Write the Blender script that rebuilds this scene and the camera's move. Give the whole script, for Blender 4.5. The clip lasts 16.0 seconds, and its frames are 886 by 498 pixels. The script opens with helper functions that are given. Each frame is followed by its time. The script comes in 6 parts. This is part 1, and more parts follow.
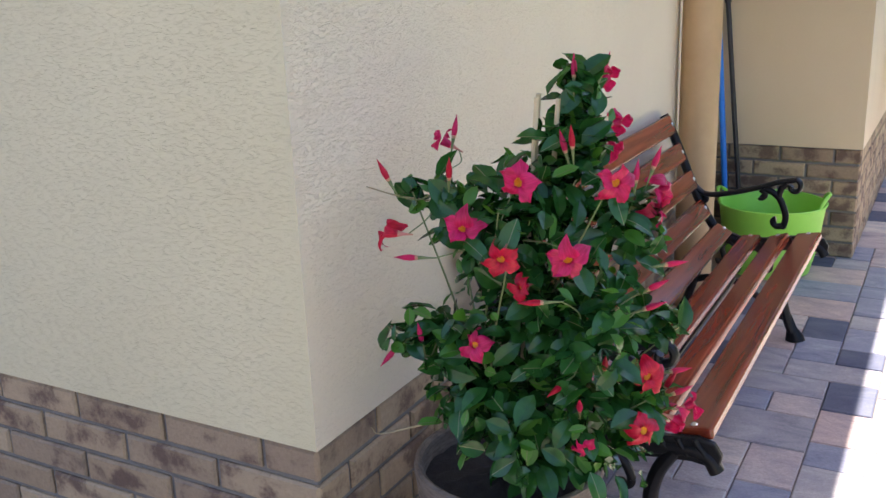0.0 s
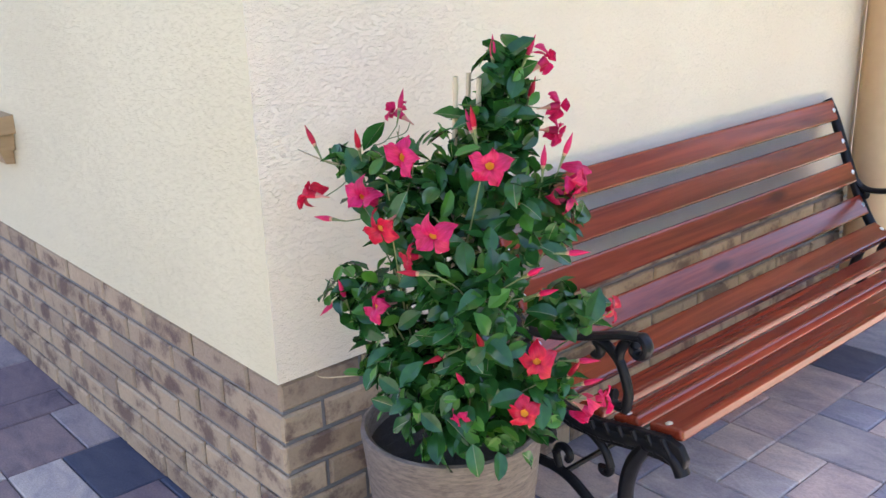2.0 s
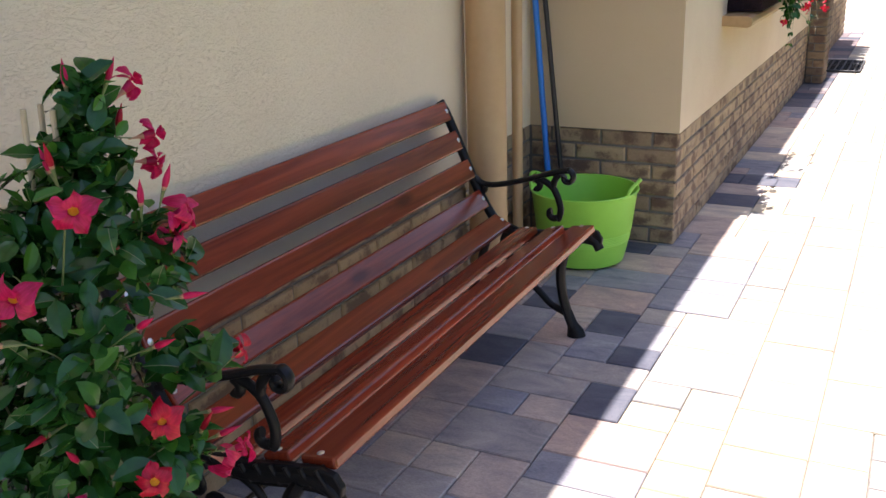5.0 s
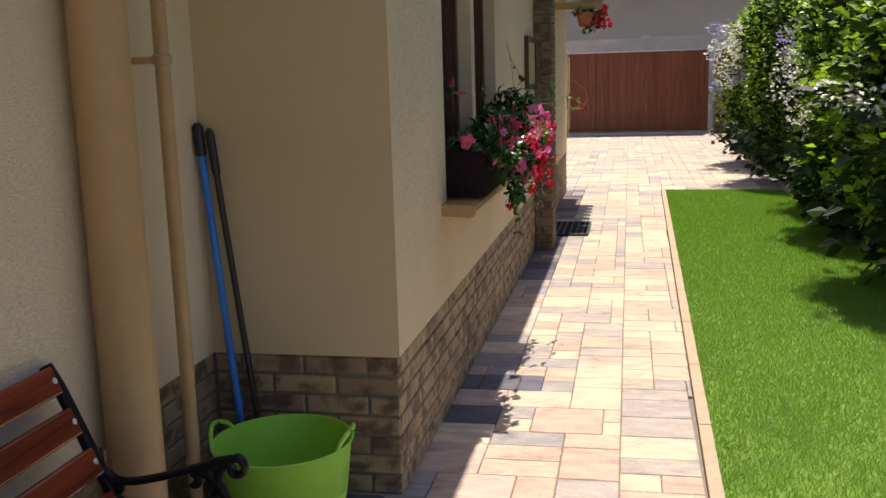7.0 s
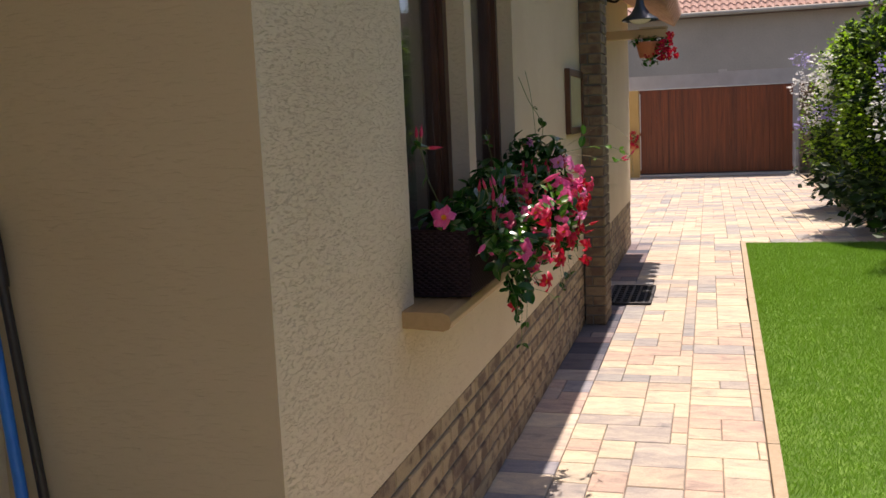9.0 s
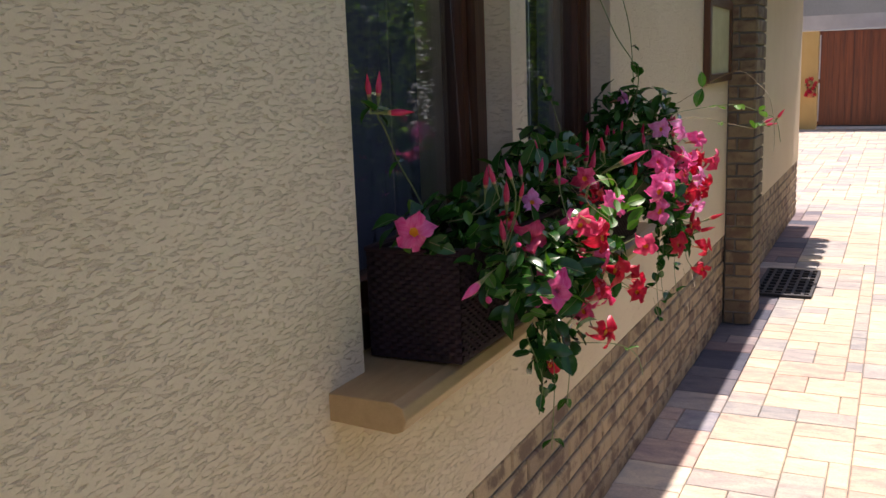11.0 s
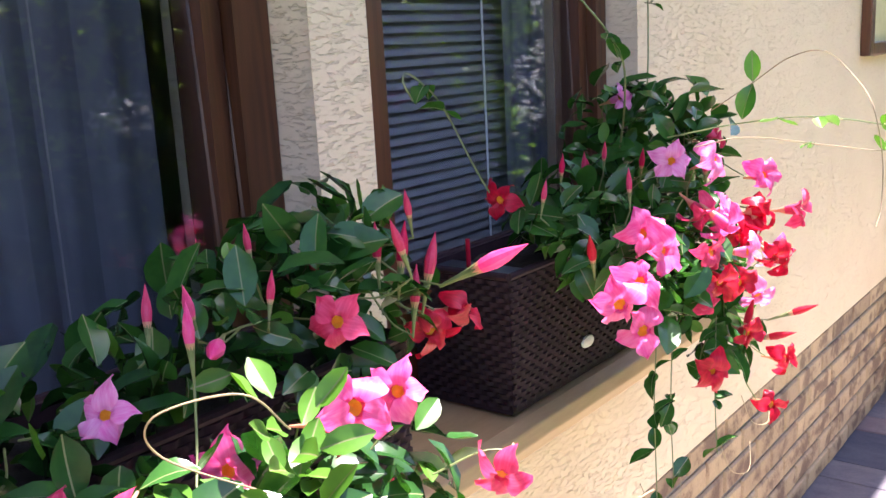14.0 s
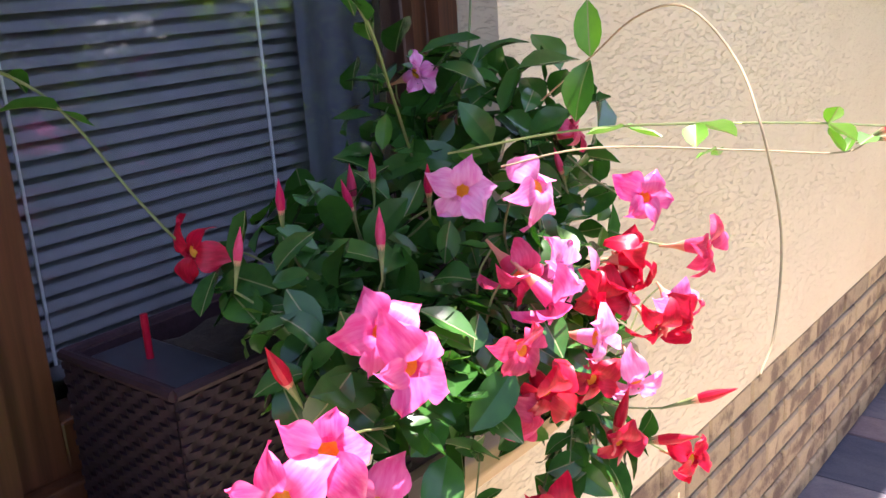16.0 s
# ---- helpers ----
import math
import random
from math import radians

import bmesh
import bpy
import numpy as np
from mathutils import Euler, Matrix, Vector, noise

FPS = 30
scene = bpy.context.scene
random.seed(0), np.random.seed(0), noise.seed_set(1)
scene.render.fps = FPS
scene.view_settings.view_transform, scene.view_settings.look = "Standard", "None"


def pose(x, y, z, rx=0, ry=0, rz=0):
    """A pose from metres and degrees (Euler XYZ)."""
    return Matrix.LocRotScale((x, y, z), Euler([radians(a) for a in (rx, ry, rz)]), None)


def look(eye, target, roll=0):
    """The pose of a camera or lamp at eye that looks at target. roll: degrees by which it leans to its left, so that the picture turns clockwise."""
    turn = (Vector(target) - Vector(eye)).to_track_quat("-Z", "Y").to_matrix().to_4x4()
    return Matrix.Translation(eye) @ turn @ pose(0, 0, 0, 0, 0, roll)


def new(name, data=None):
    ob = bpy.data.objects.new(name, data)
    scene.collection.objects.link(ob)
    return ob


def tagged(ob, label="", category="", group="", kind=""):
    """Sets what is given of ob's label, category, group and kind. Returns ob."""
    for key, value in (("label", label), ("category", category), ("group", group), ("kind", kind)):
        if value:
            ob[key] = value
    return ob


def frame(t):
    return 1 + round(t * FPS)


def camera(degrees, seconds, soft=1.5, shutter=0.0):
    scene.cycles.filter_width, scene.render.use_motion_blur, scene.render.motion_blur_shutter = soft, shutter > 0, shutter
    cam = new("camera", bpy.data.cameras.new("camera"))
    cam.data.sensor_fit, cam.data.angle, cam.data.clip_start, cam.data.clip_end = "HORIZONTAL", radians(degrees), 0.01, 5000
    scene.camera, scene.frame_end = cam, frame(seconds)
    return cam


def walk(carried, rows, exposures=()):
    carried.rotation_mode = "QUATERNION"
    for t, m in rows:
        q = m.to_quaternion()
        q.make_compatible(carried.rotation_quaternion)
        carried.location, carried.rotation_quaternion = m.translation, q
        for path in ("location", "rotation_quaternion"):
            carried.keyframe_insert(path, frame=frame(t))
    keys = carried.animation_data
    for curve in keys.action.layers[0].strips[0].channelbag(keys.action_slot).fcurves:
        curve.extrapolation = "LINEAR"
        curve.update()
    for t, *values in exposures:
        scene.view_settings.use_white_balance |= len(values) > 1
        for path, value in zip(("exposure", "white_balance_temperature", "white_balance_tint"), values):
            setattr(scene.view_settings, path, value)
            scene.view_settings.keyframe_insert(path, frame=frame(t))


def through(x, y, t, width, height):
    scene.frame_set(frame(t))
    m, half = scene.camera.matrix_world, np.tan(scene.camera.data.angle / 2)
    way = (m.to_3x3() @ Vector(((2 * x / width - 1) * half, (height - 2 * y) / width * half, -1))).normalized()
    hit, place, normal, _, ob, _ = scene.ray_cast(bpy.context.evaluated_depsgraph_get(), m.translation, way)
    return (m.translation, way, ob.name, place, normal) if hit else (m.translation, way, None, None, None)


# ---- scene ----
cam = camera(50.3, 16.0)
# seconds, eye x y z, yaw, pitch, roll
PATH = [
    (0.0, 0.182, 0.004, 1.444, 28.42, -16.54, 2.08),
    (0.5, 0.456, 0.138, 1.452, 39.02, -17.31, 2.17),
    (1.0, 0.596, 0.299, 1.453, 46.69, -17.91, 2.26),
    (1.5, 0.656, 0.453, 1.444, 47.42, -18.62, 2.62),
    (2.0, 0.787, 0.383, 1.464, 48.26, -18.40, 1.68),
    (2.5, 0.857, 0.301, 1.466, 48.18, -18.45, 1.49),
    (3.0, 0.875, 0.256, 1.464, 47.37, -18.17, 1.38),
    (3.5, 0.875, 0.246, 1.460, 46.83, -18.10, 1.07),
    (4.0, 0.874, 0.270, 1.455, 44.82, -18.70, 1.07),
    (4.5, 0.856, 0.362, 1.454, 37.18, -19.30, 1.25),
    (5.0, 0.753, 0.524, 1.462, 26.34, -18.59, 1.77),
    (5.2, 0.725, 0.608, 1.490, 23.00, -18.56, 2.27),
    (7.3, 0.628, 1.804, 1.576, 10.89, -8.56, 1.40),
    (7.5, 0.657, 1.966, 1.590, 11.65, -7.62, 1.18),
    (8.0, 0.695, 2.317, 1.591, 12.66, -6.55, 1.36),
    (8.5, 0.691, 2.666, 1.596, 12.74, -7.11, 2.35),
    (9.0, 0.709, 3.023, 1.570, 15.60, -7.69, 2.50),
    (9.5, 0.727, 3.374, 1.576, 18.27, -8.16, 2.45),
    (10.0, 0.702, 3.730, 1.581, 19.21, -8.91, 2.15),
    (10.2, 0.697, 3.865, 1.578, 20.47, -9.26, 1.85),
    (12.3, 0.755, 4.959, 1.553, 31.80, -12.41, 3.75),
    (12.5, 0.765, 5.038, 1.560, 32.62, -12.39, 3.70),
    (13.0, 0.748, 5.277, 1.551, 34.07, -11.99, 3.51),
    (13.5, 0.699, 5.532, 1.564, 35.56, -11.62, 3.28),
    (14.0, 0.684, 5.772, 1.564, 37.51, -12.24, 2.94),
    (14.5, 0.692, 5.967, 1.580, 38.31, -13.12, 2.84),
    (15.0, 0.641, 6.159, 1.576, 37.55, -14.12, 2.54),
    (15.5, 0.580, 6.310, 1.572, 38.37, -16.00, 2.78),
    (16.0, 0.594, 6.467, 1.563, 38.72, -16.41, 3.54),
]
EXPOSURES = [(0.0, 1.92, 6000, 20), (0.5, 2.17, 5970, 20), (1.0, 2.36, 5950, 21), (3.5, 2.7, 5980, 21), (4.5, 2.27, 6080, 21), (5.0, 1.45, 6300, 20), (7.3, 0.42, 7000, 22), (10.2, 0.35, 6950, 24), (12.3, 1.85, 6200, 26), (14.0, 2.5, 6300, 28), (16.0, 2.4, 6450, 29)]
walk(cam, [(t, pose(x, y, z, 90 + pitch, roll, yaw)) for t, x, y, z, yaw, pitch, roll in PATH], EXPOSURES)

SUN_DIR = Vector((-0.08, -0.42, -1.0)).normalized()


# ---- world and sun ----
world = bpy.data.worlds.new("sky")
scene.world = world
world.use_nodes = True
wn = world.node_tree
sky = wn.nodes.new("ShaderNodeTexSky")
sky.sky_type = "NISHITA"
sky.sun_disc = False
sky.sun_elevation = math.asin(-SUN_DIR.z)
sky.sun_rotation = math.atan2(-SUN_DIR.x, -SUN_DIR.y)
sky.air_density, sky.dust_density, sky.ozone_density = 1.0, 1.2, 1.0
wn.nodes["Background"].inputs["Strength"].default_value = 0.105
wn.links.new(sky.outputs["Color"], wn.nodes["Background"].inputs["Color"])

sun_data = bpy.data.lights.new("sun", "SUN")
sun_data.energy, sun_data.angle, sun_data.color = 5.0, radians(0.53), (1.0, 0.95, 0.86)
sun = new("sun", sun_data)
sun.matrix_world = look((3, 12, 20), Vector((3, 12, 20)) + SUN_DIR)


# ---- materials ----
def material(name, rough=0.6, metal=0.0, spec=0.5):
    m = bpy.data.materials.new(name)
    m.use_nodes = True
    b = m.node_tree.nodes["Principled BSDF"]
    b.inputs["Roughness"].default_value, b.inputs["Metallic"].default_value = rough, metal
    b.inputs["Specular IOR Level"].default_value = spec
    return m, m.node_tree.nodes, m.node_tree.links, b


def coords(n, l, scale=(1, 1, 1), shift=None):
    c = n.new("ShaderNodeTexCoord")
    p = n.new("ShaderNodeMapping")
    p.inputs["Scale"].default_value = scale
    l.new(c.outputs["Object"], p.inputs["Vector"])
    if shift:
        l.new(shift, p.inputs["Location"])
    return p.outputs["Vector"]


def noise_tex(n, l, vec, scale, detail=4, rough=0.55, distortion=0.0):
    t = n.new("ShaderNodeTexNoise")
    t.inputs["Scale"].default_value, t.inputs["Detail"].default_value = scale, detail
    t.inputs["Roughness"].default_value, t.inputs["Distortion"].default_value = rough, distortion
    l.new(vec, t.inputs["Vector"])
    return t.outputs["Fac"]


def ramp(n, l, fac, stops, constant=False):
    r = n.new("ShaderNodeValToRGB")
    r.color_ramp.interpolation = "CONSTANT" if constant else "LINEAR"
    e = r.color_ramp.elements
    while len(e) < len(stops):
        e.new(0.5)
    for el, (p, c) in zip(e, stops):
        el.position, el.color = p, (*c, 1)
    l.new(fac, r.inputs["Fac"])
    return r.outputs["Color"]


def blend(n, l, fac, a, b, how="MIX"):
    m = n.new("ShaderNodeMix")
    m.data_type, m.blend_type = "RGBA", how
    for sock, v in ((m.inputs[0], fac), (m.inputs[6], a), (m.inputs[7], b)):
        if isinstance(v, (int, float)):
            sock.default_value = v
        elif isinstance(v, tuple):
            sock.default_value = (*v, 1)
        else:
            l.new(v, sock)
    return m.outputs[2]


def bump(n, l, b, height, strength, distance):
    p = n.new("ShaderNodeBump")
    p.inputs["Strength"].default_value, p.inputs["Distance"].default_value = strength, distance
    l.new(height, p.inputs["Height"])
    l.new(p.outputs["Normal"], b.inputs["Normal"])


def simple(name, low, high, rough=0.6, scale=8, metal=0.0, relief=0.0, stretch=(1, 1, 1), spec=0.5, fine=5.0):
    """Two-tone surface: broad patches and fine grain of the same pair of colours."""
    m, n, l, b = material(name, rough, metal, spec)
    v = coords(n, l, stretch)
    a = ramp(n, l, noise_tex(n, l, v, scale), [(0.3, low), (0.7, high)])
    f = noise_tex(n, l, v, scale * fine, 6, 0.65)
    l.new(blend(n, l, 0.35, a, ramp(n, l, f, [(0.35, low), (0.65, high)])), b.inputs["Base Color"])
    if relief:
        bump(n, l, b, f, 0.6, relief)
    return m


def plaster_material(name, low, high, relief=1.0, dense=0.0, size=(66, 66, 280)):
    """Rubbed render: short fine grooves dragged along the wall between fine grains."""
    m, n, l, b = material(name, 0.9, 0, 0.2)
    v = coords(n, l)
    streak = noise_tex(n, l, coords(n, l, size), 1.0, 4, 0.62, 0.7)
    groove = ramp(n, l, streak, [(0.31 + dense, (0, 0, 0)), (0.47 + dense, (1, 1, 1))])
    grain = noise_tex(n, l, v, 260, 3, 0.6)
    broad = noise_tex(n, l, v, 1.3, 4)
    col = ramp(n, l, broad, [(0.3, low), (0.7, high)])
    col = blend(n, l, 0.12, col, ramp(n, l, grain, [(0.3, tuple(0.8 * x for x in low)), (0.7, high)]))
    # grooves darkened in the colour too, for the shade that lies in them
    dark = n.new("ShaderNodeMath")
    dark.operation = "MULTIPLY_ADD"
    dark.inputs[1].default_value, dark.inputs[2].default_value = min(0.12, 0.055 * relief), 1.0 - min(0.12, 0.055 * relief)
    l.new(groove, dark.inputs[0])
    col = blend(n, l, 1.0, col, dark.outputs[0], "MULTIPLY")
    l.new(col, b.inputs["Base Color"])
    h = n.new("ShaderNodeMath")
    h.operation = "MULTIPLY_ADD"
    h.inputs[1].default_value = 0.3
    l.new(grain, h.inputs[0])
    l.new(groove, h.inputs[2])
    bump(n, l, b, h.outputs[0], 0.85, 0.0026 * relief)
    return m


def piece_random(n, island):
    if island:
        return n.new("ShaderNodeNewGeometry").outputs["Random Per Island"]
    return n.new("ShaderNodeObjectInfo").outputs["Random"]


# House shade is put into the first two mixes; sunlit path stones are paler.
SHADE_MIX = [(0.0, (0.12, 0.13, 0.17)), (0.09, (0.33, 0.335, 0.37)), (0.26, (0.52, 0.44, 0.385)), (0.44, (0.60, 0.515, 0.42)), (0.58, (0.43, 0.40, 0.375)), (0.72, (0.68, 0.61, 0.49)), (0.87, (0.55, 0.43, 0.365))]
PATIO_SHADE_MIX = [(0.0, (0.065, 0.075, 0.11)), (0.2, (0.15, 0.145, 0.17)), (0.42, (0.24, 0.185, 0.18)), (0.62, (0.31, 0.27, 0.265)), (0.75, (0.19, 0.15, 0.16)), (0.9, (0.47, 0.43, 0.39))]
PATH_SUN_MIX = [(0.0, (0.36, 0.36, 0.345)), (0.12, (0.54, 0.455, 0.35)), (0.30, (0.59, 0.515, 0.385)), (0.46, (0.43, 0.40, 0.355)), (0.58, (0.62, 0.55, 0.41)), (0.78, (0.54, 0.42, 0.335)), (0.90, (0.40, 0.385, 0.36))]


def stone_material(name, island, mix):
    """Mixed concrete paving: slate blue, grey, rose, sand and cream stones with cloudy streaks."""
    m, n, l, b = material(name, 0.72, 0, 0.35)
    r = piece_random(n, island)
    base = ramp(n, l, r, mix, True)
    sh = n.new("ShaderNodeVectorMath")
    sh.operation = "SCALE"
    sh.inputs[0].default_value = (37, 71, 13)
    l.new(r, sh.inputs["Scale"])
    v = coords(n, l, (1, 2.2, 2.2), sh.outputs[0])
    cloud = noise_tex(n, l, v, 5.0, 5, 0.65, 0.9)
    tint = ramp(n, l, cloud, [(0.28, (0.50, 0.50, 0.53)), (0.42, (0.80, 0.76, 0.76)), (0.55, (1.0, 0.93, 0.86)), (0.72, (1.25, 1.2, 1.05))])
    col = blend(n, l, 0.85, base, tint, "MULTIPLY")
    grain = noise_tex(n, l, v, 110, 4, 0.75)
    col = blend(n, l, 0.62, col, ramp(n, l, grain, [(0.32, (0.62, 0.62, 0.62)), (0.62, (1.08, 1.08, 1.08))]), "MULTIPLY")
    l.new(col, b.inputs["Base Color"])
    bump(n, l, b, blend(n, l, 0.5, cloud, grain), 0.5, 0.004)
    return m


def brick_material(name, island=False, tone=1.0):
    """Tan clinker slips with charred brown patches towards the faces' middles."""
    m, n, l, b = material(name, 0.8, 0, 0.3)
    r = piece_random(n, island)
    base = ramp(n, l, r, [(p, tuple(tone * x for x in c)) for p, c in ((0.0, (0.33, 0.24, 0.147)), (0.35, (0.455, 0.338, 0.205)), (0.7, (0.40, 0.30, 0.185)), (1.0, (0.29, 0.21, 0.137)))])
    sh = n.new("ShaderNodeVectorMath")
    sh.operation = "SCALE"
    sh.inputs[0].default_value = (91, 53, 29)
    l.new(r, sh.inputs["Scale"])
    v = coords(n, l, (1, 1, 1), sh.outputs[0])
    patch = noise_tex(n, l, v, 9.0, 3, 0.55, 0.4)
    speck = noise_tex(n, l, v, 95, 4, 0.75)
    # distance from the middle of the face, so that the burnt patch keeps off the paler edges
    mid = n.new("ShaderNodeVectorMath")
    mid.operation = "LENGTH"
    l.new(coords(n, l, (6.2, 0.0, 17.0)), mid.inputs[0])
    keep = n.new("ShaderNodeMath")
    keep.operation = "MULTIPLY_ADD"
    keep.inputs[1].default_value, keep.inputs[2].default_value = -0.22, 0.13
    l.new(mid.outputs["Value"], keep.inputs[0])
    add = n.new("ShaderNodeMath")
    add.operation = "MULTIPLY_ADD"
    add.inputs[1].default_value = 0.42
    l.new(speck, add.inputs[0])
    l.new(patch, add.inputs[2])
    tot = n.new("ShaderNodeMath")
    l.new(add.outputs[0], tot.inputs[0])
    l.new(keep.outputs[0], tot.inputs[1])
    mask = ramp(n, l, tot.outputs[0], [(0.70, (0, 0, 0)), (0.86, (0.82, 0.82, 0.82))])
    col = blend(n, l, mask, base, (0.105, 0.062, 0.048))
    col = blend(n, l, 0.5, col, ramp(n, l, speck, [(0.3, (0.55, 0.55, 0.55)), (0.65, (1, 1, 1))]), "MULTIPLY")
    l.new(col, b.inputs["Base Color"])
    bump(n, l, b, speck, 0.6, 0.003)
    return m


def wood_material(name, low, high, rough, axis, scale=1.0, knots=True):
    m, n, l, b = material(name, rough, 0, 0.5)
    s = [26.0 * scale] * 3
    s[axis] = 1.3 * scale
    r = n.new("ShaderNodeObjectInfo").outputs["Random"]
    sh = n.new("ShaderNodeVectorMath")
    sh.operation = "SCALE"
    sh.inputs[0].default_value = (17, 23, 31)
    l.new(r, sh.inputs["Scale"])
    v = coords(n, l, tuple(s), sh.outputs[0])
    g = noise_tex(n, l, v, 1.0, 5, 0.6, 1.2)
    col = ramp(n, l, g, [(0.3, low), (0.68, high)])
    tone = ramp(n, l, r, [(0.0, (0.78, 0.78, 0.78)), (1.0, (1.0, 1.0, 1.0))])
    col = blend(n, l, 1.0, col, tone, "MULTIPLY")
    if knots:
        k = n.new("ShaderNodeTexVoronoi")
        k.inputs["Scale"].default_value = 1.0
        ks = [9.0] * 3
        ks[axis] = 2.6
        l.new(coords(n, l, tuple(ks), sh.outputs[0]), k.inputs["Vector"])
        mask = ramp(n, l, k.outputs["Distance"], [(0.08, (0.75, 0.75, 0.75)), (0.2, (0, 0, 0))])
        col = blend(n, l, mask, col, tuple(0.45 * x for x in low))
    l.new(col, b.inputs["Base Color"])
    bump(n, l, b, g, 0.35, 0.0015)
    return m


def leaf_material(name, dark, light, rough=0.32, through=0.22, spread=0.5):
    m, n, l, b = material(name, rough, 0, 0.42)
    r = n.new("ShaderNodeObjectInfo").outputs["Random"]
    i = n.new("ShaderNodeNewGeometry").outputs["Random Per Island"]
    mid = blend(n, l, spread, r, i)
    v = coords(n, l)
    col = blend(n, l, 0.3, ramp(n, l, mid, [(0.15, dark), (0.85, light)]), ramp(n, l, noise_tex(n, l, v, 45), [(0.35, dark), (0.65, light)]))
    l.new(col, b.inputs["Base Color"])
    t = n.new("ShaderNodeBsdfTranslucent")
    l.new(blend(n, l, 1.0, col, (1.0, 1.25, 0.35), "MULTIPLY"), t.inputs["Color"])
    s = n.new("ShaderNodeMixShader")
    s.inputs[0].default_value = through
    l.new(b.outputs[0], s.inputs[1])
    l.new(t.outputs[0], s.inputs[2])
    l.new(s.outputs[0], n["Material Output"].inputs["Surface"])
    bump(n, l, b, noise_tex(n, l, v, 60, 2), 0.15, 0.001)
    return m


def petal_material(name, dark, light):
    m, n, l, b = material(name, 0.42, 0, 0.45)
    r = n.new("ShaderNodeObjectInfo").outputs["Random"]
    g = noise_tex(n, l, coords(n, l, (170, 26, 40)), 1.0, 4, 0.6)
    col = blend(n, l, 0.35, ramp(n, l, g, [(0.34, dark), (0.62, light)]), ramp(n, l, r, [(0.0, dark), (1.0, light)]))
    l.new(col, b.inputs["Base Color"])
    t = n.new("ShaderNodeBsdfTranslucent")
    l.new(col, t.inputs["Color"])
    s = n.new("ShaderNodeMixShader")
    s.inputs[0].default_value = 0.4
    l.new(b.outputs[0], s.inputs[1])
    l.new(t.outputs[0], s.inputs[2])
    l.new(s.outputs[0], n["Material Output"].inputs["Surface"])
    bump(n, l, b, g, 0.3, 0.002)
    return m


def glass_material(name):
    m, n, l, b = material(name, 0.02)
    g = n.new("ShaderNodeBsdfGlossy")
    g.inputs["Roughness"].default_value = 0.02
    g.inputs["Color"].default_value = (0.9, 0.93, 1.0, 1)
    t = n.new("ShaderNodeBsdfTransparent")
    t.inputs["Color"].default_value = (0.88, 0.9, 0.92, 1)
    w = n.new("ShaderNodeLayerWeight")
    p = n.new("ShaderNodeMath")
    p.operation = "POWER"
    p.inputs[1].default_value = 3.5
    l.new(w.outputs["Facing"], p.inputs[0])
    f = n.new("ShaderNodeMath")
    f.operation = "MULTIPLY_ADD"
    f.inputs[1].default_value, f.inputs[2].default_value = 0.62, 0.04
    l.new(p.outputs[0], f.inputs[0])
    s = n.new("ShaderNodeMixShader")
    l.new(f.outputs[0], s.inputs[0])
    l.new(t.outputs[0], s.inputs[1])
    l.new(g.outputs[0], s.inputs[2])
    l.new(s.outputs[0], n["Material Output"].inputs["Surface"])
    return m


# One cream paint: each wall's light and shade is put into its tone.
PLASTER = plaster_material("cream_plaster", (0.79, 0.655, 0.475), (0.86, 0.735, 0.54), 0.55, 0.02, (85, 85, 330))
PLASTER_FINE_SHADED = plaster_material("smooth_shaded_cream_plaster", (0.605, 0.535, 0.335), (0.68, 0.61, 0.39), 0.38)
# darker, browner copy: the return wall's shade and warm bounce light, as colour
PLASTER_BOUNCE = plaster_material("bounce_tinted_cream_plaster", (0.56, 0.44, 0.285), (0.62, 0.50, 0.335), 0.3, -0.03, (30, 30, 260))
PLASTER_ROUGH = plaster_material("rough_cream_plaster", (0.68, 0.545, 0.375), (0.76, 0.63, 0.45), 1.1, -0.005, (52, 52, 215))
BRICK = brick_material("clinker_brick")
DARK_BRICK = brick_material("brown_clinker_brick", False, 0.58)
MORTAR = simple("mortar", (0.13, 0.122, 0.11), (0.20, 0.187, 0.17), 0.9, 14, relief=0.002)
STONE = stone_material("shade_paving_stone", False, SHADE_MIX)
STONE_PATH = stone_material("sandy_paving_stone", False, PATH_SUN_MIX)
STONE_SHADE = stone_material("shade_slate_stone_joined", True, PATIO_SHADE_MIX)
STONE_JOINED = stone_material("sandy_paving_stone_joined", True, PATH_SUN_MIX)
JOINT = simple("sand_joint", (0.15, 0.133, 0.112), (0.25, 0.225, 0.19), 0.95, 30, relief=0.002)
BENCH_WOOD = wood_material("stained_pine", (0.13, 0.016, 0.007), (0.32, 0.052, 0.019), 0.23, 1)
IRON = simple("black_iron", (0.006, 0.006, 0.007), (0.014, 0.014, 0.015), 0.33, 40, relief=0.0006, spec=0.16)
SCREW = simple("zinc_screw", (0.6, 0.6, 0.58), (0.8, 0.8, 0.78), 0.3, 60, 0.9)
TAN_PIPE = simple("tan_pipe_paint", (0.45, 0.29, 0.145), (0.52, 0.345, 0.18), 0.45, 4)
SILL_PAINT = simple("ochre_sill_paint", (0.345, 0.222, 0.10), (0.43, 0.285, 0.138), 0.55, 9, relief=0.0008, stretch=(6, 1, 6))
PALE_STONE = simple("pale_kerb_concrete", (0.36, 0.275, 0.175), (0.47, 0.37, 0.25), 0.85, 14, relief=0.002)
POT_CLAY = simple("weathered_pot", (0.075, 0.058, 0.043), (0.225, 0.178, 0.132), 0.85, 2.4, stretch=(13, 13, 60), relief=0.006, fine=3.0)
SOIL = simple("dark_soil", (0.010, 0.008, 0.007), (0.035, 0.027, 0.021), 0.95, 35, relief=0.01)
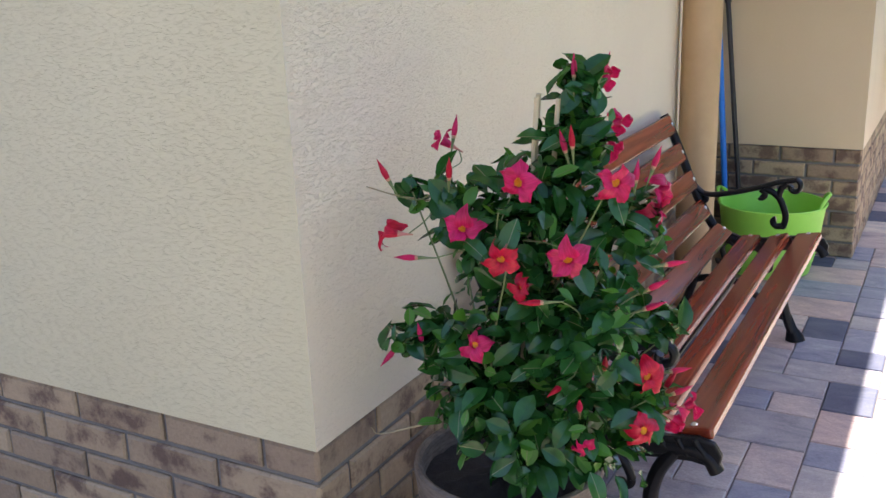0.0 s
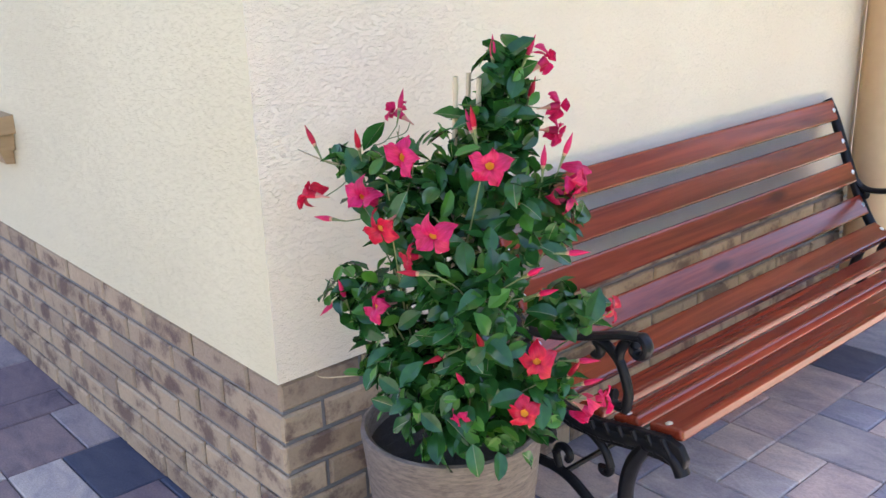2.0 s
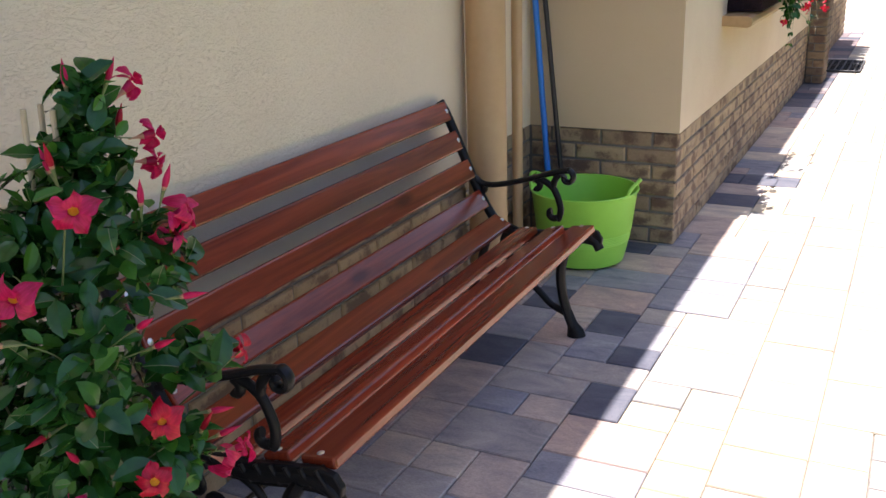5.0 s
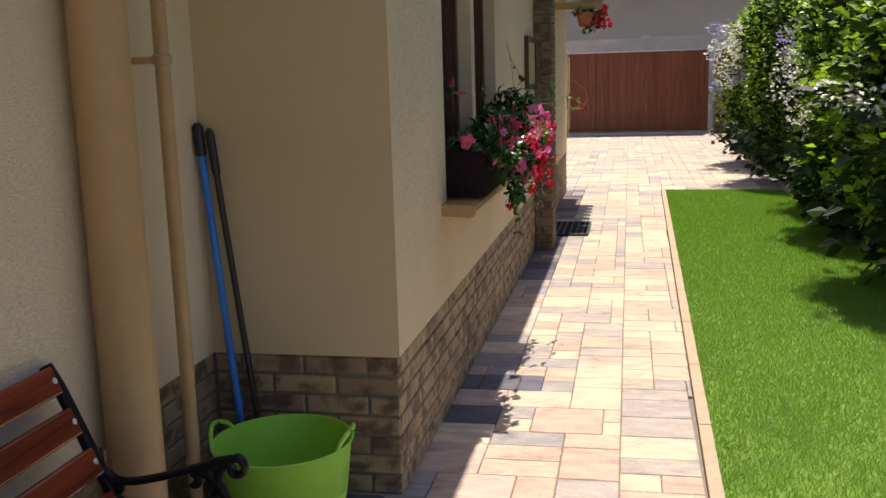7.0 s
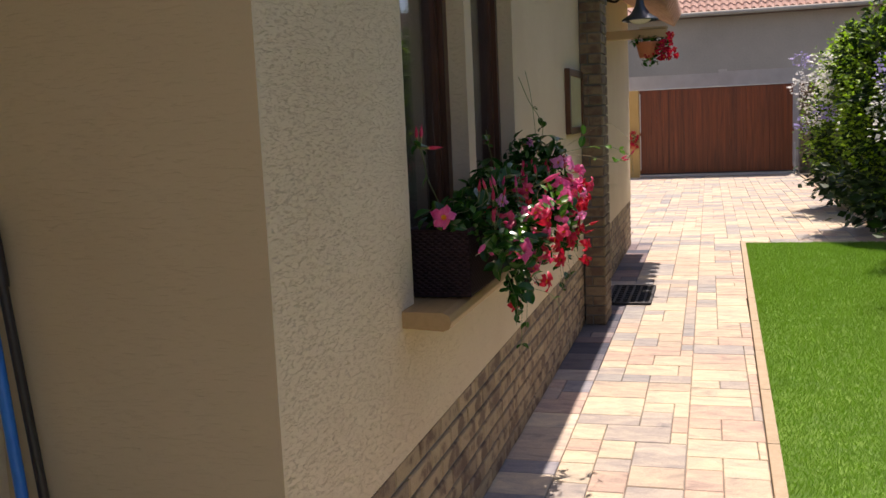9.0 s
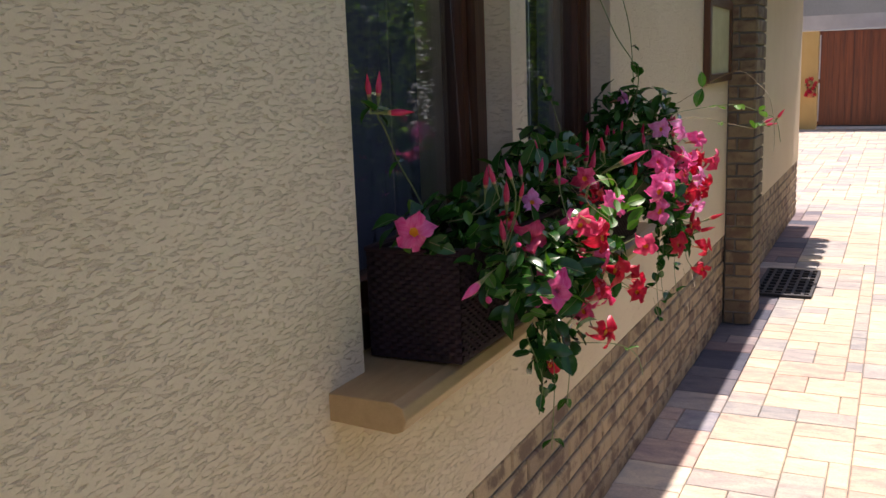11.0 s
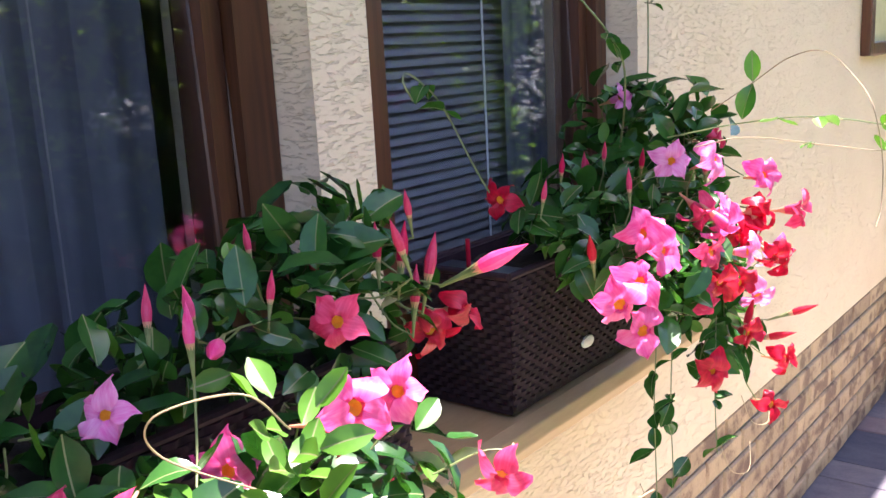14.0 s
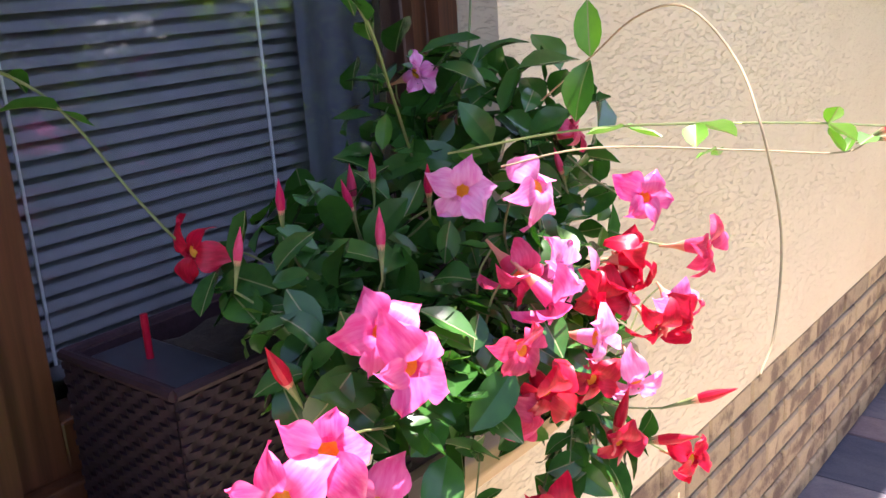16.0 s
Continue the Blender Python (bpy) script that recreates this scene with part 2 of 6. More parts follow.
BAMBOO = simple("bamboo_stick", (0.5, 0.38, 0.2), (0.66, 0.54, 0.34), 0.6, 25, stretch=(1, 1, 0.3))
GREEN_PLASTIC = simple("lime_plastic", (0.29, 0.66, 0.07), (0.33, 0.72, 0.085), 0.42, 5)
BLUE_PLASTIC = simple("blue_handle", (0.012, 0.16, 0.62), (0.025, 0.22, 0.72), 0.35, 10)
BLACK_PLASTIC = simple("black_plastic", (0.012, 0.010, 0.012), (0.03, 0.026, 0.028), 0.4, 20)
RATTAN = simple("brown_rattan", (0.018, 0.0095, 0.012), (0.038, 0.021, 0.026), 0.7, 40, relief=0.0008, spec=0.14)
LINER = simple("planter_liner", (0.011, 0.012, 0.02), (0.025, 0.027, 0.038), 0.35, 15)
BROWN_FRAME = wood_material("brown_window_frame", (0.052, 0.018, 0.008), (0.13, 0.047, 0.020), 0.36, 2, 1.5, False)
GLASS = glass_material("window_glass")
BLIND = simple("grey_blind", (0.17, 0.158, 0.155), (0.23, 0.213, 0.208), 0.5, 6)
CURTAIN = simple("sheer_curtain", (0.092, 0.092, 0.104), (0.138, 0.138, 0.154), 0.9, 3, stretch=(1, 9, 0.4))
ROOM = simple("room_wall", (0.30, 0.27, 0.24), (0.36, 0.33, 0.29), 0.9, 3)
LEAF = leaf_material("glossy_leaf", (0.008, 0.042, 0.011), (0.043, 0.150, 0.028), 0.22)
YOUNG = leaf_material("young_leaf", (0.04, 0.14, 0.013), (0.10, 0.25, 0.024), 0.42)
HEDGE_LEAF = leaf_material("hedge_leaf", (0.11, 0.23, 0.018), (0.40, 0.56, 0.07), 0.45, 0.4, 0.95)
# hedge leaf again, with the shade inside a shrub put into its colour
INNER_LEAF_SHADE = leaf_material("shade_dark_hedge_leaf", (0.012, 0.035, 0.008), (0.035, 0.085, 0.015), 0.6, 0.05)
FAR_LEAF = leaf_material("far_tree_leaf", (0.03, 0.07, 0.02), (0.09, 0.16, 0.05), 0.6)
STEM = simple("green_stem", (0.10, 0.14, 0.04), (0.2, 0.23, 0.08), 0.5, 30)
TWIG = simple("straw_twig", (0.26, 0.19, 0.10), (0.42, 0.33, 0.19), 0.6, 30)
BARK = simple("bark", (0.06, 0.045, 0.03), (0.13, 0.10, 0.07), 0.9, 18, relief=0.004)
CRIMSON = petal_material("crimson_petal", (0.46, 0.004, 0.040), (0.80, 0.022, 0.16))
RED = petal_material("red_petal", (0.40, 0.003, 0.016), (0.74, 0.014, 0.060))
PINK = petal_material("pink_petal", (0.80, 0.034, 0.25), (0.90, 0.21, 0.47))
LILAC = petal_material("lilac_petal", (0.77, 0.12, 0.45), (0.90, 0.41, 0.67))
CORAL = petal_material("coral_petal", (0.62, 0.016, 0.09), (0.84, 0.11, 0.24))
TRUMPET = petal_material("pale_trumpet", (0.62, 0.40, 0.20), (0.74, 0.30, 0.25))
THROAT = simple("yellow_throat", (0.75, 0.28, 0.01), (0.85, 0.45, 0.03), 0.5, 90)
WHITE_PETAL = petal_material("white_petal", (0.72, 0.72, 0.68), (0.82, 0.82, 0.8))
VIOLET_PETAL = petal_material("violet_petal", (0.30, 0.26, 0.55), (0.45, 0.40, 0.7))
GRASS = leaf_material("lawn_grass", (0.16, 0.325, 0.034), (0.30, 0.49, 0.07), 0.6)
TURF = simple("turf", (0.06, 0.14, 0.018), (0.16, 0.28, 0.035), 0.95, 2.5, relief=0.01)
GATE_WOOD = wood_material("mahogany_gate_board", (0.10, 0.023, 0.007), (0.27, 0.066, 0.018), 0.45, 2, 0.5, False)
GATE_METAL = simple("galvanised_rail", (0.42, 0.42, 0.42), (0.6, 0.6, 0.6), 0.45, 12, 0.4)
GREY_RENDER = simple("grey_render", (0.40, 0.365, 0.31), (0.53, 0.485, 0.415), 0.9, 0.7, relief=0.003, fine=30)
CONCRETE = simple("concrete_panel", (0.56, 0.53, 0.46), (0.70, 0.67, 0.60), 0.9, 3, relief=0.003, fine=14)
ROOF_TILE = simple("terracotta_tile", (0.40, 0.225, 0.17), (0.62, 0.40, 0.32), 0.8, 9, relief=0.004)
OLD_TILE = simple("old_roof_tile", (0.28, 0.215, 0.16), (0.42, 0.335, 0.255), 0.85, 9, relief=0.004)
OCHRE = plaster_material("ochre_plaster", (0.55, 0.36, 0.13), (0.64, 0.44, 0.18))
TERRACOTTA = simple("terracotta_pot", (0.5, 0.16, 0.07), (0.6, 0.22, 0.10), 0.7, 12)
ENAMEL = simple("dark_blue_enamel", (0.03, 0.05, 0.075), (0.06, 0.085, 0.12), 0.3, 10)
OPAL = simple("opal_glass", (0.75, 0.73, 0.66), (0.82, 0.8, 0.74), 0.25, 10)
MAT_RUBBER = simple("black_rubber_mat", (0.012, 0.012, 0.013), (0.035, 0.035, 0.036), 0.7, 30)
BOARD_FACE = simple("pale_gilt_panel", (0.45, 0.40, 0.20), (0.62, 0.58, 0.36), 0.35, 5)
GROUND = simple("garden_soil", (0.022, 0.017, 0.013), (0.05, 0.04, 0.03), 0.95, 4, relief=0.01)


# ---- builders ----
PLACED = {}


class Geo:
    """Vertices and faces gathered for one mesh."""

    def __init__(self):
        self.v, self.f = [], []

    def add(self, verts, faces, m=None):
        k = len(self.v)
        self.v += [tuple(m @ Vector(p)) if m else tuple(p) for p in verts]
        self.f += [tuple(i + k for i in q) for q in faces]
        return self

    def box(self, lo, hi, m=None):
        (a, b, c), (d, e, g) = lo, hi
        return self.add([(a, b, c), (d, b, c), (d, e, c), (a, e, c), (a, b, g), (d, b, g), (d, e, g), (a, e, g)],
                        [(3, 2, 1, 0), (4, 5, 6, 7), (0, 1, 5, 4), (1, 2, 6, 5), (2, 3, 7, 6), (3, 0, 4, 7)], m)

    def prism(self, outline, lo, hi, axis=1):
        """A flat outline carried along an axis; the outline's pairs are the two other axes in order."""
        def at(p, w):
            q = list(p)
            q.insert(axis, w)
            return q
        n = len(outline)
        self.add([at(p, lo) for p in outline] + [at(p, hi) for p in outline],
                 [tuple(range(n)), tuple(range(2 * n - 1, n - 1, -1))] + [(i, i + n, (i + 1) % n + n, (i + 1) % n) for i in range(n)])
        return self

    def tube(self, path, radius, n=8, flat=1.0, side=(0, 1, 0)):
        """A round or flattened bar along a path; radius a number or one for each point."""
        path = [Vector(p) for p in path]
        rs = radius if isinstance(radius, (list, tuple)) else [radius] * len(path)
        ring = []
        for i, p in enumerate(path):
            d = (path[min(i + 1, len(path) - 1)] - path[max(i - 1, 0)]).normalized()
            s = Vector(side)
            if abs(d.dot(s)) > 0.95:
                s = Vector((1, 0, 0)) if abs(d.x) < 0.9 else Vector((0, 0, 1))
            u = (s - d * d.dot(s)).normalized()
            w = d.cross(u)
            ring.append([p + rs[i] * (u * math.cos(a) * flat + w * math.sin(a)) for a in (2 * math.pi * k / n for k in range(n))])
        verts = [q for r in ring for q in r]
        faces = [(i * n + k, i * n + (k + 1) % n, (i + 1) * n + (k + 1) % n, (i + 1) * n + k) for i in range(len(path) - 1) for k in range(n)]
        faces += [tuple(range(n - 1, -1, -1)), tuple(range((len(path) - 1) * n, len(path) * n))]
        return self.add(verts, faces)

    def lathe(self, profile, centre=(0, 0), n=40, closed=False):
        """A turned shape from pairs of radius and height."""
        m = len(profile)
        verts = [(centre[0] + r * math.cos(2 * math.pi * k / n), centre[1] + r * math.sin(2 * math.pi * k / n), z) for r, z in profile for k in range(n)]
        faces = [(i * n + k, i * n + (k + 1) % n, (i + 1) * n + (k + 1) % n, (i + 1) * n + k) for i in range(m - 1) for k in range(n)]
        if closed:
            faces += [((m - 1) * n + k, (m - 1) * n + (k + 1) % n, (k + 1) % n, k) for k in range(n)]
        return self.add(verts, faces)

    def mesh(self, name, mat, smooth=False, bevel=0.0):
        me = bpy.data.meshes.new(name)
        me.from_pydata(self.v, [], self.f)
        bm = bmesh.new()
        bm.from_mesh(me)
        if bevel:
            bmesh.ops.remove_doubles(bm, verts=bm.verts, dist=1e-5)
            sharp = [e for e in bm.edges if len(e.link_faces) == 2 and e.calc_face_angle(0) > 0.6]
            bmesh.ops.bevel(bm, geom=sharp, offset=bevel, segments=2, profile=0.5, affect="EDGES", clamp_overlap=True)
        if len(bm.faces) < 40000:
            bmesh.ops.recalc_face_normals(bm, faces=bm.faces)
        bm.to_mesh(me)
        bm.free()
        me.materials.append(mat)
        if smooth:
            me.shade_smooth()
            me.set_sharp_from_angle(angle=radians(38))
        return me


def thing(name, label, category, at=(0, 0, 0), group="", kind=""):
    ob = tagged(new(name), label, category, group, kind)
    ob.location = at
    PLACED[ob] = Matrix.Translation(at)
    return ob


def put_mesh(name, me, parent=None, m=None, label=""):
    """A mesh object, its data in the world's axes unless a pose m is given, under a thing or part."""
    ob = new(name, me)
    m = m if m else Matrix.Identity(4)
    if parent:
        ob.parent = parent
        ob.matrix_parent_inverse = PLACED[parent].inverted()
    ob.matrix_basis = m
    PLACED[ob] = m
    if label:
        ob["label"] = label
    return ob


def part(name, geo, mat, parent=None, label="", smooth=False, bevel=0.0):
    return put_mesh(name, geo.mesh(name, mat, smooth, bevel), parent, None, label)


def structure(name, geo, mat, label, category="", smooth=False, bevel=0.0):
    return tagged(put_mesh(name, geo.mesh(name, mat, smooth, bevel)), label, category, "", "structure")


def smooth_path(points, steps=6):
    """Catmull-Rom through the points."""
    pts = [Vector(p) for p in points]
    pts = [2 * pts[0] - pts[1]] + pts + [2 * pts[-1] - pts[-2]]
    out = []
    for a, b, c, d in zip(pts, pts[1:], pts[2:], pts[3:]):
        for k in range(steps):
            t = k / steps
            out.append(0.5 * (2 * b + (c - a) * t + (2 * a - 5 * b + 4 * c - d) * t * t + (3 * b - a - 3 * c + d) * t ** 3))
    return out + [pts[-2]]


def chamfered(length, height, depth, edge=0.004):
    """A piece with eased front edges: its face looks along +y, its middle sits at the origin."""
    g = Geo()
    a, h = length / 2, height / 2
    back = [(-a, 0, -h), (a, 0, -h), (a, 0, h), (-a, 0, h)]
    rim = [(x, depth - edge, z) for x, _, z in back]
    face = [(x - math.copysign(edge, x), depth, z - math.copysign(edge, z)) for x, _, z in back]
    fs = [(0, 1, 2, 3), (8, 11, 10, 9)]
    for o in (0, 4):
        fs += [(o + i, o + 4 + i, o + 4 + (i + 1) % 4, o + (i + 1) % 4) for i in range(4)]
    return g.add(back + rim + face, fs)


# ---- ground, walls, roof ----
PLINTH = 0.545
COURSE = 0.078
WALL_TOP = 2.85

structure("ground", Geo().add([(-400, -300, -0.06), (400, -300, -0.06), (400, 900, -0.06), (-400, 900, -0.06)], [(0, 1, 2, 3)]), GROUND, "bare brown garden earth reaching to the horizon", "ground")
structure("pavement_bed", Geo().box((-6.0, -4.0, -0.05), (0.85, 1.345, -0.012)).box((-1.0, 1.345, -0.05), (0.90, 4.86, -0.012)).box((-0.25, 4.86, -0.05), (0.97, 14.6, -0.012)).box((-5.0, 14.6, -0.05), (2.68, 27.4, -0.012)), JOINT, "dark sand bed in the joints of the paving", "joint sand")


def kerb_x(y):
    return 0.862 + 0.0135 * y


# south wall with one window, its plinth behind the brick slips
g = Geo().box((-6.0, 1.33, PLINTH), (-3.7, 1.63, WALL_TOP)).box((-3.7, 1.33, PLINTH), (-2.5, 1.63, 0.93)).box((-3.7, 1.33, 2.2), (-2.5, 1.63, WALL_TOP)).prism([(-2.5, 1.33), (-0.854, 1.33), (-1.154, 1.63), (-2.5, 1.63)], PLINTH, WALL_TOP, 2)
wall_south = structure("wall_south_1", g, PLASTER_FINE_SHADED, "cream rubbed plaster wall above a brick plinth", "wall")
part("plinth", Geo().box((-6.0, 1.344, 0.0), (-0.868, 1.63, PLINTH - 0.001)), MORTAR, wall_south, "grey mortar behind the brick slips")
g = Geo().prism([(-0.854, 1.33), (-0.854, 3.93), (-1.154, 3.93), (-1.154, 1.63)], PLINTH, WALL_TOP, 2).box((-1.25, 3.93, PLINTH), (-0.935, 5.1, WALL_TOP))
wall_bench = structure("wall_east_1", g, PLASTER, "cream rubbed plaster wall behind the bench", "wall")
part("plinth", Geo().box((-1.15, 1.63, 0.0), (-0.868, 3.93, PLINTH - 0.001)).box((-1.25, 3.93, 0.0), (-0.949, 5.1, PLINTH - 0.001)), MORTAR, wall_bench, "grey mortar behind the brick slips")
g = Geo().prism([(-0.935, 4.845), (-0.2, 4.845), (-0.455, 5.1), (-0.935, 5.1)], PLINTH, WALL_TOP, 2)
wall_return = structure("wall_south_2", g, PLASTER_BOUNCE, "cream plaster return wall beside the green tub", "wall")
part("plinth", Geo().box((-0.949, 4.859, 0.0), (-0.214, 5.1, PLINTH - 0.001)), MORTAR, wall_return, "grey mortar behind the brick slips")
SILL_Z, HEAD_Z = 1.0, 2.45
OPENINGS = [(5.843, 6.645), (6.756, 7.574)]
g = Geo().box((-0.5, 5.1, PLINTH), (-0.2, 14.5, SILL_Z - 0.055)).box((-0.5, 5.1, HEAD_Z), (-0.2, 14.5, WALL_TOP))
for a, b in ((5.1, 5.843), (6.645, 6.756), (7.574, 14.5)):
    g.box((-0.5, a, SILL_Z - 0.055), (-0.2, b, HEAD_Z))
g.prism([(-0.2, 4.845), (-0.2, 5.1), (-0.455, 5.1)], PLINTH, WALL_TOP, 2)
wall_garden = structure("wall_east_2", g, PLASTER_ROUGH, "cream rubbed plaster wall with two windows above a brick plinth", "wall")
part("plinth", Geo().box((-0.5, 5.1, 0.0), (-0.214, 14.5, PLINTH - 0.001)), MORTAR, wall_garden, "grey mortar behind the brick slips")
structure("wall_north", Geo().box((-6.0, 14.2, 0.0), (-0.5, 14.5, WALL_TOP)), PLASTER, "plain plaster end wall of the house", "wall")
structure("wall_west", Geo().box((-6.3, 1.33, 0.0), (-6.0, 14.5, WALL_TOP)), PLASTER, "plain plaster rear wall of the house", "wall")
# unseen wall, added to cut the sky light that reaches the south wall
structure("garden_wall", Geo().box((-9.3, -6.3, 0.0), (4.5, -6.0, 3.1)), GREY_RENDER, "unseen grey rendered wall added to close the yard and cut sky light", "wall")
structure("floor", Geo().box((-6.0, 1.63, 0.02), (-1.25, 5.1, 0.12)).box((-6.0, 5.1, 0.02), (-0.5, 14.2, 0.12)), ROOM, "plain indoor floor", "floor")
structure("ceiling", Geo().box((-6.3, 1.33, WALL_TOP), (-0.2, 14.5, WALL_TOP + 0.1)), ROOM, "plain ceiling over the rooms", "ceiling")
structure("room_partition", Geo().box((-2.4, 5.2, 0.12), (-2.3, 9.5, WALL_TOP)).box((-2.3, 5.12, 0.12), (-0.5, 5.2, WALL_TOP)).box((-2.3, 9.5, 0.12), (-0.5, 9.58, WALL_TOP)), ROOM, "plain walls of the room behind the windows", "wall")
EAVE_X, EAVE_Z = 0.222, 2.86
g = Geo().prism([(EAVE_X, EAVE_Z), (EAVE_X, EAVE_Z + 0.14), (-3.2, EAVE_Z + 2.6), (-6.9, EAVE_Z + 0.14), (-6.9, EAVE_Z), (-3.2, EAVE_Z + 2.45)], 0.7, 14.9, 1)
structure("roof", g, ROOF_TILE, "terracotta tiled house roof with an overhanging eave", "roof")
structure("soffit", Geo().box((-0.9, 0.72, EAVE_Z - 0.03), (EAVE_X - 0.02, 14.88, EAVE_Z - 0.004)), OCHRE, "ochre boarded underside of the eave", "soffit")

# brick pillar core
pillar = structure("pillar", Geo().box((-0.2, 10.052, 0.0), (-0.052, 10.43, WALL_TOP)), MORTAR, "narrow brown brick pillar standing against the house", "pillar")

# kerb along the lawn and behind it
g = Geo()
for i in range(18):
    a, b = -1.5 + i * 0.9, -1.5 + i * 0.9 + 0.894
    b = min(b, 14.62)
    g.add([(kerb_x(a), a, -0.05), (kerb_x(a) + 0.055, a, -0.05), (kerb_x(b) + 0.055, b, -0.05), (kerb_x(b), b, -0.05), (kerb_x(a), a, 0.018), (kerb_x(a) + 0.055, a, 0.018), (kerb_x(b) + 0.055, b, 0.018), (kerb_x(b), b, 0.018)],
          [(3, 2, 1, 0), (4, 5, 6, 7), (0, 1, 5, 4), (1, 2, 6, 5), (2, 3, 7, 6), (3, 0, 4, 7)])
for i in range(15):
    g.box((2.62, -1.5 + i * 1.08, -0.05), (2.675, -1.5 + i * 1.08 + 1.074, 0.02))
for i in range(12):
    g.box((2.68, 14.7 + i * 1.0, -0.05), (2.735, 14.7 + i * 1.0 + 0.994, 0.03))
structure("kerb", g, PALE_STONE, "pale concrete edging strips round the lawn", "kerb", bevel=0.004)

lawn_y0, lawn_y1 = -1.5, 14.56
structure("lawn_bed", Geo().add([(kerb_x(lawn_y0) + 0.05, lawn_y0, -0.004), (2.62, lawn_y0, -0.004), (2.62, lawn_y1, -0.004), (kerb_x(lawn_y1) + 0.05, lawn_y1, -0.004)], [(0, 1, 2, 3)]), TURF, "green turf under the mown grass", "lawn")
rng = np.random.default_rng(4)
N_BLADE = 300000
gy = lawn_y0 + 3.0 + (lawn_y1 - lawn_y0 - 3.0) * rng.random(N_BLADE)
gx0 = kerb_x(gy) + 0.045
gx = gx0 + (2.625 - gx0) * rng.random(N_BLADE)
ga, gh, gw = rng.random(N_BLADE) * 6.283, 0.016 + 0.018 * rng.random(N_BLADE), 0.0013 + 0.0014 * rng.random(N_BLADE)
gl = (rng.random((N_BLADE, 2)) - 0.5) * 0.045
base = np.stack([gx, gy, np.full(N_BLADE, -0.006)], 1)
off = np.stack([np.cos(ga) * gw, np.sin(ga) * gw, np.zeros(N_BLADE)], 1)
tip = base + np.stack([gl[:, 0], gl[:, 1], gh], 1)
verts = np.stack([base - off, base + off, tip], 1).reshape(-1, 3)
me = bpy.data.meshes.new("lawn")
me.from_pydata(verts.tolist(), [], np.arange(N_BLADE * 3).reshape(-1, 3).tolist())
me.materials.append(GRASS)
tagged(put_mesh("lawn", me), "short bright green mown lawn grass", "grass", "", "stuff")


# ---- windows ----
def house_window(number, y0, y1, blind):
    w = thing(f"window_{number}", "brown framed window with a drawn grey slatted blind" if blind else "brown framed window with a sheer grey curtain", "window", (-0.34, (y0 + y1) / 2, SILL_Z), kind="structure")
    x0, x1, fr, fe = -0.34, -0.27, 0.078, 0.045 if blind else 0.062
    g = Geo()
    g.box((x0, y0, SILL_Z), (x1, y0 + fr, HEAD_Z)).box((x0, y1 - fe, SILL_Z), (x1, y1, HEAD_Z))
    g.box((x0, y0 + fr, SILL_Z), (x1, y1 - fe, SILL_Z + fr)).box((x0, y0 + fr, HEAD_Z - fr), (x1, y1 - fe, HEAD_Z))
    f = part("window_frame", g, BROWN_FRAME, w, "dark brown varnished frame", bevel=0.004)
    s, se = 0.06, 0.032
    a, b, c, d = y0 + fr, y1 - fe, SILL_Z + fr, HEAD_Z - fr
    g = Geo().box((x0 - 0.012, a, c), (x1 - 0.022, a + s, d)).box((x0 - 0.012, b - se, c), (x1 - 0.022, b, d)).box((x0 - 0.012, a + s, c), (x1 - 0.022, b - se, c + s)).box((x0 - 0.012, a + s, d - s), (x1 - 0.022, b - se, d))
    part("sash", g, BROWN_FRAME, w, "dark brown opening sash", bevel=0.004)
    pane = part("pane", Geo().box((-0.318, a + s, c + s), (-0.312, b - se, d - s)), GLASS, w, "reflecting clear glass")
    pane.visible_shadow = False
    if blind:
        bl = Geo()
        z = c + s + 0.02
        while z < d - s - 0.02:
            bl.add([(-0.408, a + 0.03, z), (-0.408, b - 0.03, z), (-0.414, b - 0.03, z + 0.011), (-0.414, a + 0.03, z + 0.011), (-0.424, a + 0.03, z + 0.0205), (-0.424, b - 0.03, z + 0.0205)], [(0, 1, 2, 3), (3, 2, 5, 4)])
            z += 0.0195
        part("blind_slats", bl, BLIND, w, "grey slatted blind")
        for yy in (a + 0.12, b - 0.22):
            part("blind_cord", Geo().tube([(-0.398, yy, c + s + 0.02), (-0.398, yy, d - s)], 0.0022, 5), OPAL, w, "thin pale cord")
        cv = []
        for k in range(17):
            yy = b - 0.16 + 0.15 * k / 16
            cv += [(-0.392 + 0.006 * math.sin(k * 0.9), yy, SILL_Z + 0.09), (-0.392 + 0.006 * math.sin(k * 0.9), yy, HEAD_Z - 0.07)]
        part("curtain", Geo().add(cv, [(2 * k, 2 * k + 2, 2 * k + 3, 2 * k + 1) for k in range(16)]), CURTAIN, w, "narrow grey curtain beside the blind", smooth=True)
        part("blind_rail", Geo().box((-0.43, a + 0.03, c + s), (-0.40, b - 0.03, c + s + 0.018)), BLIND, w)
    else:
        cg = Geo()
        n = 46
        vs = []
        for k in range(n + 1):
            yy = a + 0.02 + (b - a - 0.04) * k / n
            xx = -0.44 + 0.007 * math.sin(k * 1.25) + 0.008 * math.sin(k * 0.47)
            vs += [(xx, yy, SILL_Z + 0.02), (xx, yy, HEAD_Z)]
        part("curtain", cg.add(vs, [(2 * k, 2 * k + 2, 2 * k + 3, 2 * k + 1) for k in range(n)]), CURTAIN, w, "sheer grey hanging curtain", smooth=True)
        for yy in (6.10, 6.396):
            part("curtain_cord", Geo().tube([(-0.42, yy, SILL_Z + 0.1), (-0.42, yy, HEAD_Z - 0.04)], 0.0016, 5), BLIND, w, "thin grey cord")
